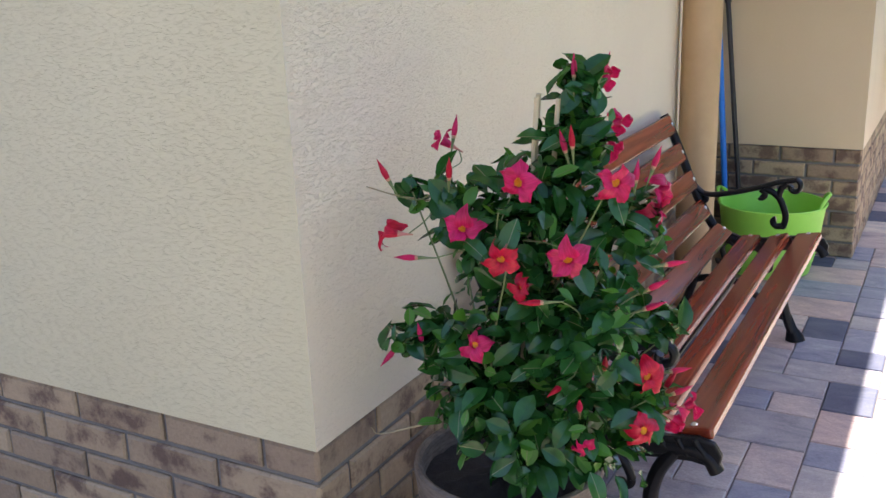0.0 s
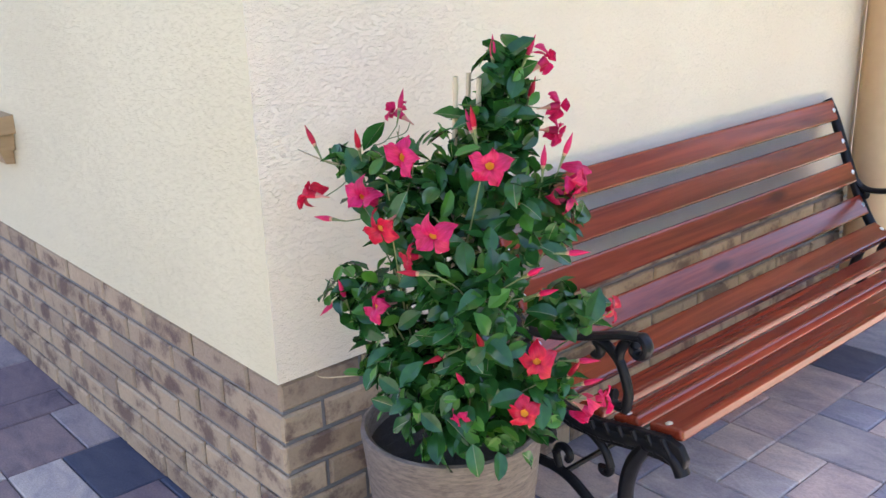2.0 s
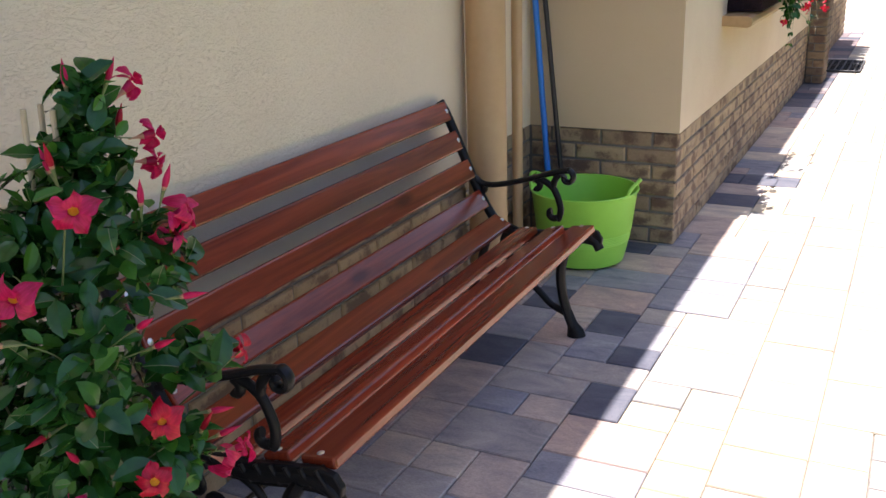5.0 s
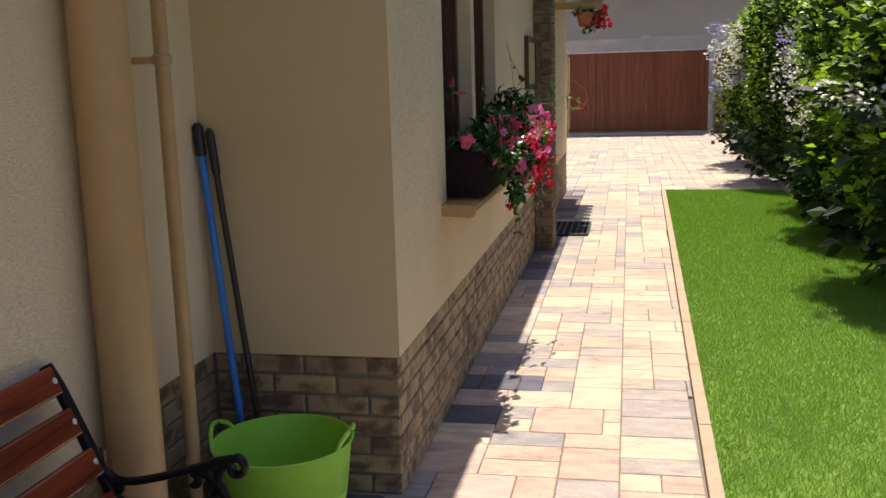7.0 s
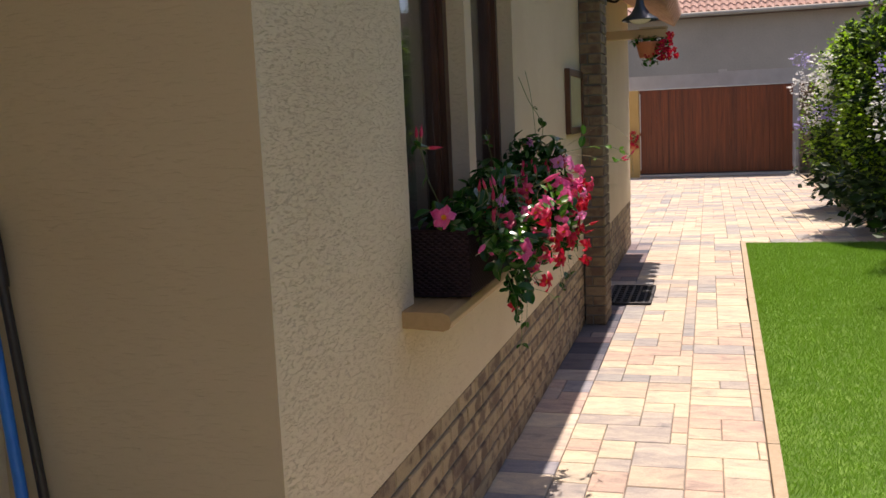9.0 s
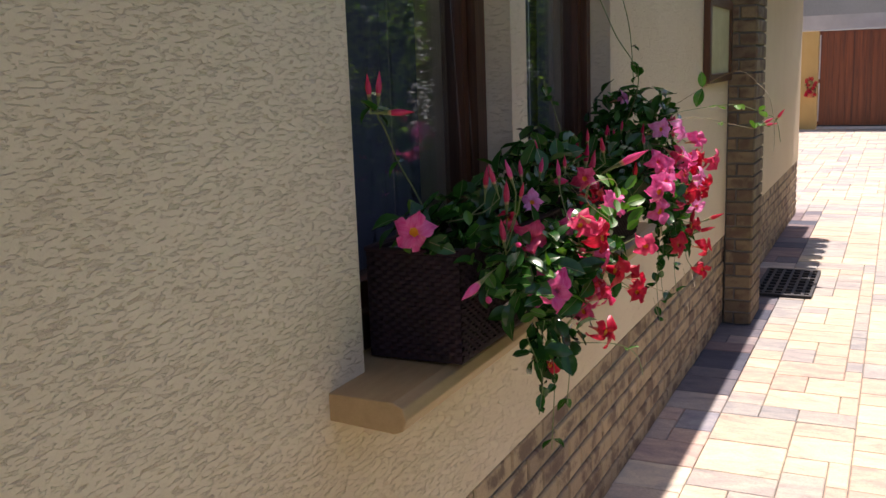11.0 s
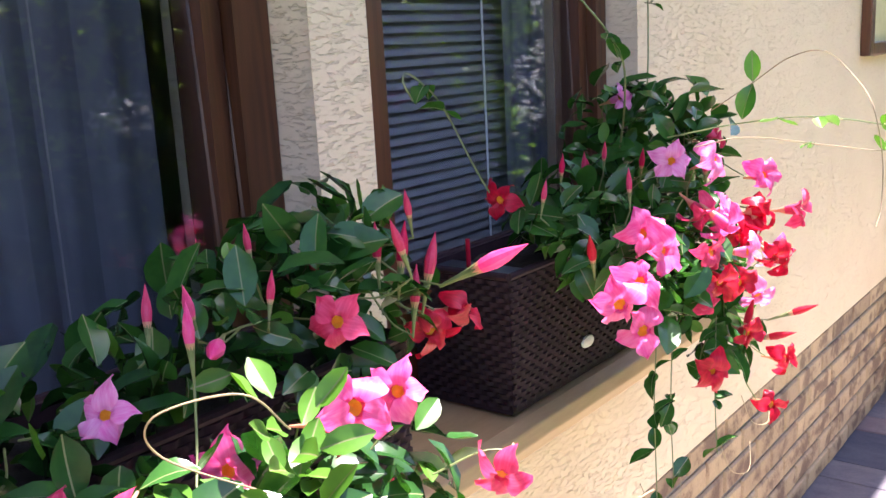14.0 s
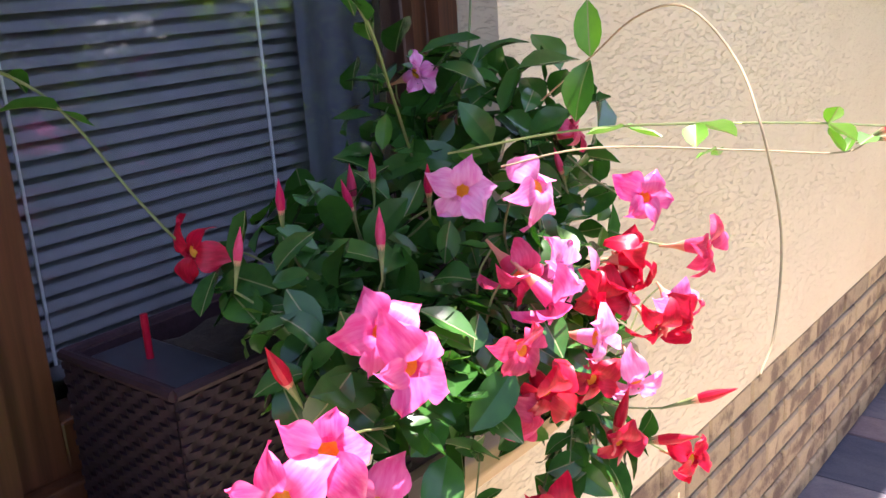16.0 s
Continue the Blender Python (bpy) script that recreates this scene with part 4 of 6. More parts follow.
plant = thing("flowering_plant", "bushy climbing plant with crimson trumpet flowers growing in the pot", "plant", (POT[0], POT[1], 0.45))
BLOBS = [((-0.47, 1.50, 0.86), (0.15, 0.15, 0.20), 0.1), ((-0.46, 1.53, 1.04), (0.12, 0.12, 0.11), 0.2), ((-0.585, 1.39, 1.08), (0.09, 0.05, 0.05), 0.15),
         ((-0.635, 1.405, 0.80), (0.085, 0.06, 0.06), 0.1), ((-0.33, 1.58, 0.99), (0.09, 0.10, 0.10), 0.1), ((-0.44, 1.49, 0.66), (0.19, 0.17, 0.11), -0.25),
         ((-0.415, 1.60, 1.18), (0.06, 0.06, 0.09), 0.35), ((-0.41, 1.585, 1.235), (0.045, 0.045, 0.04), 0.4), ((-0.29, 1.62, 0.80), (0.075, 0.075, 0.045), 0.1), ((-0.34, 1.44, 0.84), (0.10, 0.09, 0.14), 0.0), ((-0.55, 1.44, 0.68), (0.11, 0.09, 0.10), -0.2), ((-0.42, 1.60, 1.255), (0.05, 0.05, 0.035), 0.5), ((-0.60, 1.38, 0.80), (0.11, 0.05, 0.05), 0.2), ((-0.50, 1.42, 1.0), (0.12, 0.08, 0.10), 0.1), ((-0.43, 1.57, 1.12), (0.085, 0.085, 0.08), 0.3), ((-0.42, 1.49, 0.57), (0.18, 0.15, 0.07), -0.2), ((-0.285, 1.55, 0.665), (0.07, 0.08, 0.07), 0.0)]
foliage(plant, BLOBS, 300, 1900, 11, lambda p: p.x < -0.83 or p.z < 0.5, 0.3)
base = (POT[0], POT[1], 0.44)
tips = [(-0.41, 1.60, 1.24), (-0.39, 1.67, 1.14), (-0.63, 1.36, 1.09), (-0.70, 1.37, 0.82), (-0.27, 1.62, 1.02), (-0.22, 1.67, 0.80), (-0.31, 1.43, 1.08), (-0.46, 1.35, 1.06), (-0.25, 1.50, 0.70), (-0.44, 1.34, 0.98), (-0.52, 1.37, 0.82), (-0.65, 1.53, 1.10), (-0.26, 1.45, 0.88)]
stems(plant, [[base, (0.6 * base[0] + 0.4 * t[0] + rs.uniform(-0.03, 0.03), 0.6 * base[1] + 0.4 * t[1] + rs.uniform(-0.03, 0.03), 0.45 + 0.5 * (t[2] - 0.45)), t] for t in tips])
for a, b in (((-0.52, 1.53, 0.44), (-0.462, 1.518, 1.225)), ((-0.53, 1.56, 0.44), (-0.478, 1.565, 1.225)), ((-0.50, 1.57, 0.44), (-0.435, 1.55, 1.22))):
    stick = part("support_stick", Geo().tube([a, b], 0.0048, 8), BAMBOO, plant, "bare bamboo stick", smooth=True)
stems(plant, [[(-0.60, 1.42, 1.05), (-0.65, 1.36, 1.07), (-0.70, 1.33, 1.09)], [(-0.62, 1.50, 1.05), (-0.655, 1.54, 1.11)], [(-0.64, 1.4, 0.62), (-0.72, 1.36, 0.60), (-0.735, 1.35, 0.615)]], 0.002, TWIG, "twig")
POT_FLOWERS = [((-0.289, 1.431, 1.106), (0.75, -0.8, 0.15), 1.0), ((-0.43, 1.364, 1.11), (0.5, -1, 0.2), 1.0), ((-0.524, 1.345, 1.029), (0.5, -1, 0.1), 1.0), ((-0.653, 1.315, 1.016), (-0.9, -0.45, 0.1), 0.85),
               ((-0.338, 1.346, 0.996), (0.5, -0.9, -0.1), 1.05), ((-0.509, 1.349, 0.821), (-0.1, -1, 0.1), 0.9), ((-0.248, 1.501, 0.746), (0.9, -0.7, 0.0), 1.0), ((-0.241, 1.461, 0.661), (0.8, -0.8, 0.2), 0.95),
               ((-0.26, 1.628, 1.055), (0.8, 0.4, 0.35), 1.05), ((-0.27, 1.60, 1.025), (0.9, 0.1, 0.3), 0.95), ((-0.39, 1.674, 1.243), (0.3, 0.8, 0.6), 0.8), ((-0.372, 1.69, 1.16), (0.5, 0.9, 0.1), 0.8),
               ((-0.663, 1.541, 1.135), (-0.8, -0.3, 0.5), 0.85), ((-0.442, 1.317, 0.992), (0.2, -1, -0.3), 0.95), ((-0.392, 1.707, 1.109), (0.4, 0.9, -0.1), 0.8), ((-0.234, 1.69, 0.795), (0.9, 0.5, 0.1), 0.7),
               ((-0.217, 1.615, 0.614), (0.7, 0.4, -0.4), 0.85), ((-0.20, 1.63, 0.645), (0.8, 0.6, 0.2), 0.75), ((-0.43, 1.37, 0.93), (-0.3, -1, 0.1), 0.7), ((-0.32, 1.383, 0.65), (0.3, -1, -0.2), 0.65)]
for i, (at, d, s) in enumerate(POT_FLOWERS):
    flower(plant, at, d, RED if i in (3, 6, 7, 13, 15, 18) else CRIMSON, 0.86 * s, i * 1.3)
POT_BUDS = [((-0.69, 1.386, 0.774), (-0.4, -0.5, -0.6)), ((-0.377, 1.353, 0.916), (-0.9, -0.5, 0.0)), ((-0.60, 1.335, 0.972), (-0.9, -0.3, 0.0)), ((-0.25, 1.475, 0.913), (0.8, 0, 0.5)), ((-0.66, 1.345, 1.095), (-0.4, -0.2, 0.9)),
            ((-0.41, 1.56, 1.25), (0, 0, 1)), ((-0.38, 1.61, 1.25), (0.3, 0.3, 1)), ((-0.40, 1.64, 1.17), (0.2, 0.2, 1)), ((-0.63, 1.52, 1.14), (0.1, 0.2, 1)), ((-0.40, 1.50, 1.13), (-0.2, -0.2, 1)), ((-0.385, 1.49, 1.14), (0.0, -0.2, 1)),
            ((-0.25, 1.57, 0.93), (0.8, 0.5, 0.1)), ((-0.24, 1.59, 0.72), (0.9, 0.6, 0.1)), ((-0.36, 1.39, 0.76), (-0.3, -0.9, -0.2)), ((-0.34, 1.41, 0.70), (0.2, -0.6, 0.8)), ((-0.235, 1.60, 0.67), (0.9, 0.6, 0.4)), ((-0.24, 1.57, 0.69), (0.5, 0.3, 0.9)),
            ((-0.62, 1.36, 0.80), (0, -0.3, 1)), ((-0.27, 1.52, 0.86), (0.7, 0.2, 0.3)), ((-0.30, 1.42, 0.78), (0.2, -0.5, 0.8)), ((-0.30, 1.57, 1.07), (0.1, 0, 1)), ((-0.28, 1.60, 1.09), (0.3, 0.2, 1)), ((-0.56, 1.37, 1.10), (0.2, -0.3, 0.9))]
for i, (at, d) in enumerate(POT_BUDS):
    bud(plant, at, d, RED if i % 3 == 1 else CRIMSON, 0.9)


# ---- window boxes ----
def window_box(y0, y1, x0, x1, label, badge=None):
    z0, z1 = SILL_Z + 0.004, 1.222
    t = thing("window_box", label, "window box", ((x0 + x1) / 2, (y0 + y1) / 2, z0))
    k = 0.0028
    part("end_panel", Geo().box((x0, y0, z0), (x1, y0 + 0.012, z1)), RATTAN, t)
    part("end_panel", Geo().box((x0, y1 - 0.012, z0), (x1, y1, z1)), RATTAN, t)
    part("side_panel", Geo().box((x0, y0 + 0.012, z0), (x0 + 0.012, y1 - 0.012, z1)), RATTAN, t)
    part("side_panel", Geo().box((x1 - 0.012, y0 + 0.012, z0), (x1, y1 - 0.012, z1)), RATTAN, t)
    part("bottom", Geo().box((x0 + 0.012, y0 + 0.012, z0), (x1 - 0.012, y1 - 0.012, z0 + 0.01)), RATTAN, t)
    # woven strips: waves that pass over and under upright ribs
    pitch, rib = 0.0085, 0.013
    wv = Geo()
    rows = int((z1 - z0 - 0.012) / pitch)
    for side in (0, 1):
        lo, hi = (y0, y1) if side == 0 else (x0, x1)
        n = int((hi - lo) / (rib / 4))
        for r in range(rows):
            z = z0 + 0.008 + r * pitch
            pts = []
            for i in range(n + 1):
                u = lo + (hi - lo) * i / n
                o = k * (0.9 + math.sin(2 * math.pi * u / (2 * rib) + math.pi * r)) * 0.75
                if side == 0:
                    pts.append(((x1 + o, u, z), (x1 + o, u, z + pitch * 0.82), (x1 - 0.002, u, z + pitch * 0.9), (x1 - 0.002, u, z - pitch * 0.08)))
                else:
                    pts.append(((u, y0 - o, z), (u, y0 - o, z + pitch * 0.82), (u, y0 + 0.002, z + pitch * 0.9), (u, y0 + 0.002, z - pitch * 0.08)))
            base_i = len(wv.v)
            for q in pts:
                wv.v += q
            for i in range(n):
                b = base_i + 4 * i
                wv.f += [(b, b + 4, b + 5, b + 1), (b + 1, b + 5, b + 6, b + 2), (b + 3, b + 7, b + 4, b)]
    tagged(part("weave", wv, RATTAN, t, "brown woven plastic rattan"), kind="stuff")
    rim = Geo().tube([(x1, y0, z1), (x1, y1, z1)], 0.006, 8).tube([(x0, y0, z1), (x0, y1, z1)], 0.006, 8).tube([(x0, y0, z1), (x1, y0, z1)], 0.006, 8).tube([(x0, y1, z1), (x1, y1, z1)], 0.006, 8)
    part("rim", rim, RATTAN, t, smooth=True)
    part("liner", Geo().box((x0 + 0.014, y0 + 0.014, z1 - 0.05), (x1 - 0.014, y0 + 0.085, z1 - 0.006)), LINER, t, "dark blue plastic liner", bevel=0.003)
    sg = Geo()
    nx, ny = 8, 24
    for i in range(nx + 1):
        for j in range(ny + 1):
            sg.v.append((x0 + 0.014 + (x1 - x0 - 0.028) * i / nx, y0 + 0.087 + (y1 - y0 - 0.1) * j / ny, z1 - 0.022 + rs.uniform(-0.008, 0.008)))
    sg.f = [(i * (ny + 1) + j, (i + 1) * (ny + 1) + j, (i + 1) * (ny + 1) + j + 1, i * (ny + 1) + j + 1) for i in range(nx) for j in range(ny)]
    part("soil", sg, SOIL, t, smooth=True)
    part("water_gauge", Geo().tube([(x0 + 0.075, y0 + 0.05, z1 - 0.02), (x0 + 0.075, y0 + 0.05, z1 + 0.04)], 0.0038, 10), RED, t, "thin red water level stick", smooth=True)
    if badge:
        bg = Geo().lathe([(0.0, 0.004), (0.012, 0.003), (0.0135, 0.0)], (0, 0), 20).mesh("badge", GATE_METAL, True)
        put_mesh("badge", bg, t, Matrix.Translation(badge) @ Matrix.Rotation(math.pi / 2, 4, "Y") @ Matrix.Diagonal((0.8, 1.5, 1, 1)), "small oval metal badge")
    return t


window_box(5.932, 6.60, -0.235, -0.034, "brown woven rattan window box standing on the sill")
window_box(6.895, 7.455, -0.262, -0.078, "brown woven rattan window box with an oval badge", (-0.0745, 7.12, 1.06))

near_plant = thing("flowering_plant", "trailing plant with pink and red trumpet flowers in a window box", "plant", (-0.13, 6.26, 1.2))
off_wall = lambda p: p.x < -0.25 or p.z < 0.72 or (p.x < -0.03 and p.z < 1.2)
foliage(near_plant, [((-0.06, 6.12, 1.26), (0.13, 0.22, 0.075), 0.25), ((-0.06, 6.42, 1.29), (0.13, 0.22, 0.10), 0.25), ((0.06, 6.10, 1.16), (0.09, 0.20, 0.10), -0.1), ((0.08, 6.35, 1.14), (0.08, 0.20, 0.10), -0.1),
                     ((0.13, 6.16, 1.20), (0.06, 0.10, 0.09), 0.2), ((-0.08, 6.52, 1.36), (0.09, 0.12, 0.06), 0.4), ((0.10, 6.10, 1.02), (0.05, 0.12, 0.06), -0.3), ((-0.10, 5.98, 1.265), (0.11, 0.09, 0.06), 0.2), ((0.03, 5.98, 1.19), (0.06, 0.07, 0.07), 0.0)], 300, 520, 21, off_wall, 0.2)
far_plant = thing("flowering_plant", "trailing plant with pink, lilac and red flowers in a window box", "plant", (-0.16, 7.2, 1.2))
foliage(far_plant, [((-0.08, 7.15, 1.29), (0.13, 0.20, 0.08), 0.25), ((-0.10, 7.28, 1.40), (0.09, 0.10, 0.10), 0.35), ((0.01, 7.32, 1.40), (0.09, 0.10, 0.09), 0.3), ((0.06, 7.22, 1.20), (0.09, 0.17, 0.12), 0.0),
                    ((0.08, 7.33, 1.08), (0.06, 0.10, 0.12), -0.2), ((-0.02, 7.05, 1.26), (0.10, 0.10, 0.06), 0.1), ((0.09, 7.10, 1.20), (0.05, 0.08, 0.08), 0.0), ((-0.06, 7.45, 1.26), (0.09, 0.12, 0.10), 0.2), ((0.02, 7.003, 1.236), (0.07, 0.09, 0.06), 0.0), ((0.1, 7.028, 1.191), (0.06, 0.07, 0.06), -0.1)], 300, 620, 22, off_wall, 0.1)

out = (0.85, -0.75, 0.15)
NEAR_FLOWERS = [((-0.1, 5.881, 1.27), (0.45, -1, 0.15), PINK, 1.5), ((0.06, 6.089, 1.232), (0.65, -0.8, 0.3), CORAL, 1.25), ((0.07, 6.028, 1.238), (0.7, -0.8, 0.25), CORAL, 1.25), ((0.12, 6.031, 1.136), (0.8, -0.75, 0.3), PINK, 1.4),
                ((0.10, 6.02, 1.14), (0.9, -0.5, 0.4), PINK, 1.1), ((0.195, 6.105, 1.232), (0.9, -0.3, 0.2), RED, 1.15), ((0.21, 6.144, 1.161), (0.9, -0.4, -0.1), RED, 1.1), ((0.18, 6.16, 1.19), (0.9, 0.2, 0.0), PINK, 1.0),
                ((0.158, 6.54, 1.03), (0.9, -0.3, 0.1), RED, 0.9), ((0.17, 6.48, 1.08), (0.9, 0.3, 0.3), RED, 0.9), ((0.16, 6.25, 1.00), (0.9, -0.4, -0.1), RED, 1.1), ((0.073, 6.384, 1.313), (0.6, -0.8, 0.3), CORAL, 1.0),
                ((0.16, 6.307, 1.27), (0.8, -0.6, 0.2), PINK, 1.15), ((0.013, 6.596, 1.237), (0.8, -0.3, -0.2), RED, 1.1), ((0.03, 6.64, 1.25), (0.9, 0.2, 0.0), RED, 1.1), ((0.10, 6.22, 1.235), (0.8, -0.7, 0.2), PINK, 1.0),
                ((0.03, 6.16, 1.29), (0.6, -0.7, 0.5), LILAC, 0.9), ((-0.06, 6.50, 1.34), (0.2, -0.8, 0.5), RED, 0.9), ((0.14, 6.22, 1.10), (0.9, -0.5, 0.0), CORAL, 1.0), ((0.02, 6.05, 1.27), (0.3, -0.6, 0.6), RED, 0.85), ((0.05, 6.20, 0.93), (0.8, -0.7, -0.1), RED, 0.9)]
FAR_FLOWERS = [((0.149, 6.864, 1.249), (0.75, -0.8, 0.35), PINK, 1.15), ((0.138, 6.827, 1.227), (0.6, -0.95, 0.2), PINK, 1.2), ((0.117, 6.936, 1.158), (0.75, -0.85, 0.2), PINK, 1.25), ((0.075, 7.124, 1.372), (0.7, -0.8, 0.25), LILAC, 1.15),
               ((0.128, 7.167, 1.37), (0.95, -0.2, 0.4), LILAC, 1.1), ((0.14, 7.352, 1.32), (0.85, -0.5, 0.2), PINK, 1.15), ((0.175, 7.426, 1.252), (0.9, 0.1, 0.1), CORAL, 1.15), ((0.127, 7.2, 1.281), (0.9, -0.1, 0.4), LILAC, 1.15),
               ((0.174, 7.189, 1.224), (0.95, -0.1, 0.1), LILAC, 1.05), ((0.152, 7.133, 1.186), (0.8, -0.5, -0.3), RED, 1.2), ((0.152, 7.435, 1.158), (0.9, 0.4, 0.0), RED, 1.05), ((0.112, 7.201, 1.014), (0.8, -0.7, 0.1), RED, 1.25),
               ((0.157, 7.366, 0.907), (0.9, -0.5, 0.1), RED, 1.05), ((0.153, 7.451, 0.966), (0.9, -0.2, 0.1), RED, 1.1), ((0.136, 7.296, 1.057), (0.8, -0.6, 0.0), RED, 1.0), ((0.1, 6.975, 1.289), (0.8, -0.5, 0.5), PINK, 1.15),
               ((-0.15, 6.985, 1.32), (0.1, -1, 0.1), RED, 1.0), ((-0.07, 7.24, 1.46), (0.9, 0.0, 0.3), LILAC, 0.9), ((0.13, 6.974, 1.266), (0.9, -0.4, 0.1), PINK, 1.25), ((0.13, 7.27, 1.23), (0.9, -0.3, 0.2), RED, 1.1),
               ((0.16, 7.30, 1.27), (0.9, 0.3, 0.1), RED, 1.1), ((0.15, 7.22, 1.165), (0.9, -0.4, 0.1), RED, 1.0), ((0.06, 7.34, 1.39), (0.8, 0.4, 0.3), CORAL, 0.9), ((0.15, 7.10, 1.24), (0.9, -0.4, 0.3), CORAL, 1.0)]
for i, (at, d, mat, s) in enumerate(NEAR_FLOWERS):
    flower(near_plant, at, d, mat, 0.74 * s, i * 1.1)
for i, (at, d, mat, s) in enumerate(FAR_FLOWERS):
    flower(far_plant, at, d, mat, 0.76 * s, i * 1.7)
rf = random.Random(27)
for k in range(13):
    flower(near_plant, (rf.uniform(0.07, 0.19), rf.uniform(5.97, 6.55), rf.uniform(1.04, 1.27)), (rf.uniform(0.2, 1), rf.uniform(-1, 0.6), rf.uniform(-0.6, 0.5)), rf.choice((CORAL, RED, PINK, CORAL)), rf.uniform(0.65, 0.85), k)
for k in range(11):
    y = rf.uniform(7.12, 7.46)
    flower(far_plant, (rf.uniform(0.10, 0.17), y, rf.uniform(1.10, 1.30)), (rf.uniform(0.2, 1), rf.uniform(-1, 0.8), rf.uniform(-0.7, 0.4)), rf.choice((RED, RED, CORAL, LILAC, PINK)), rf.uniform(0.65, 0.85), k)
rb = random.Random(9)
for k in range(10):
    y = rb.uniform(5.98, 6.6)
    bud(near_plant, (rb.uniform(-0.05, 0.11), y, 1.31 + rb.uniform(0, 0.06) + 0.06 * (y - 6.0)), (rb.uniform(-0.3, 0.4), rb.uniform(-0.4, 0.3), 1), rb.choice((CORAL, CRIMSON, CORAL, PINK)), rb.uniform(0.62, 0.85))
bud(near_plant, (0.10, 6.56, 1.325), (0.9, 0.05, 0.45), PINK, 1.5)
bud(near_plant, (0.03, 5.885, 1.182), (-0.1, -0.95, -0.25), PINK, 1.35)
bud(near_plant, (0.045, 5.88, 1.155), (0.5, -0.95, 0.05), PINK, 0.95)
bud(near_plant, (0.04, 6.27, 1.32), (0.6, -0.6, 0.1), PINK, 1.3)
for k in range(10):
    y = rb.uniform(6.94, 7.34)
    bud(far_plant, (rb.uniform(-0.10, 0.10), y, 1.30 + rb.uniform(0, 0.05) + 0.08 * (y - 6.94)), (rb.uniform(-0.25, 0.3), rb.uniform(-0.3, 0.2), 1), rb.choice((CORAL, CORAL, CRIMSON)), rb.uniform(0.65, 0.9))
for at, d in (((0.14, 7.36, 1.03), (0.9, 0.2, 0.25)), ((0.13, 7.30, 1.06), (0.2, 0.2, 1)), ((0.16, 7.42, 1.06), (0.8, 0.4, 0.3)), ((0.05, 6.92, 1.25), (0.2, -0.5, 0.8))):
    bud(far_plant, at, d, RED, 1.1)


def vine(parent, pts, leaf_at=(), r=0.0016, mat=TWIG, seed=1, size=0.6, young=True):
    """A thin runner with a few leaves along it."""
    rng = random.Random(seed)
    path = smooth_path(pts, 8)
    part("runner", Geo().tube(path, r, 6), mat, parent, smooth=True)
    for t in leaf_at:
        p = path[int(t * (len(path) - 1))]
        for s in (-1, 1):
            way = Vector((rng.uniform(-0.5, 0.5), s * 0.6 + rng.uniform(-0.3, 0.3), rng.uniform(-0.6, 0.7)))
            put_mesh("leaf", rng.choice(YOUNGS if young else LEAVES), parent, leaf_pose(p, way, size * rng.uniform(0.7, 1.1), rng))


vine(far_plant, [(0.100, 7.220, 1.440), (0.186, 7.164, 1.486), (0.250, 7.123, 1.521), (0.309, 7.081, 1.530), (0.350, 7.066, 1.499), (0.387, 7.018, 1.464), (0.400, 7.023, 1.399), (0.405, 7.005, 1.341), (0.405, 6.984, 1.320)], (), 0.0008, TWIG, 2, 0.8)
vine(far_plant, [(0.080, 7.100, 1.410), (0.180, 7.135, 1.429), (0.280, 7.164, 1.436), (0.330, 7.422, 1.396), (0.350, 7.542, 1.366), (0.360, 7.582, 1.296)], (0.3, 0.42, 0.55), 0.0011, STEM, 3, 1.0)
for at, d in (((0.300, 7.608, 1.354), (0.7, 0.5, 0.4)), ((0.305, 7.60, 1.35), (0.9, 0.2, 0.1)), ((0.35, 7.54, 1.372), (0.6, -0.2, 0.8))):
    bud(far_plant, at, d, CORAL, 0.8, False)
vine(far_plant, [(0.100, 7.150, 1.390), (0.160, 7.218, 1.399), (0.230, 7.411, 1.366), (0.284, 7.546, 1.343), (0.300, 7.608, 1.354)], (0.45, 0.75, 0.97), 0.0010, TWIG, 4, 0.9)
put_mesh("leaf", YOUNGS[0], far_plant, leaf_pose((0.184, 7.168, 1.487), (-0.05, 0.0, 1.0), 1.0, random.Random(3), (0.5, -0.8, 0)))
put_mesh("leaf", LEAVES[0], far_plant, leaf_pose((0.184, 7.168, 1.484), (-0.3, -0.2, -1.0), 0.9, random.Random(4), (0.5, -0.8, 0)))
vine(far_plant, [(-0.05, 7.20, 1.38), (0.0, 7.12, 1.46), (0.022, 7.072, 1.526), (0.01, 7.04, 1.575), (-0.02, 6.99, 1.64), (-0.05, 6.93, 1.74)], (0.42, 0.58), 0.0016, STEM, 5, 0.85, False)
vine(far_plant, [(-0.05, 7.30, 1.44), (-0.06, 7.33, 1.55), (-0.08, 7.36, 1.68), (-0.09, 7.30, 1.78)], (0.5,), 0.0013, STEM, 6, 0.7, False)
vine(far_plant, [(-0.16, 7.0, 1.30), (-0.17, 6.948, 1.377), (-0.18, 6.885, 1.478), (-0.165, 6.80, 1.525), (-0.158, 6.775, 1.518), (-0.155, 6.79, 1.49)], (0.38, 0.5), 0.0014, STEM, 7, 0.85, False)
rj = random.Random(15)
for k in range(16):
    a = rj.uniform(0, 6.283)
    put_mesh("leaf", rj.choice(YOUNGS), near_plant, leaf_pose((0.2 + 0.02 * math.cos(a), 6.20 + 0.02 * math.sin(a), 1.235 + 0.006 * k), (0.6 * math.cos(a), 0.6 * math.sin(a), rj.uniform(0.1, 0.9)), rj.uniform(0.7, 1.0), rj, (0.5, -0.5, 0)))
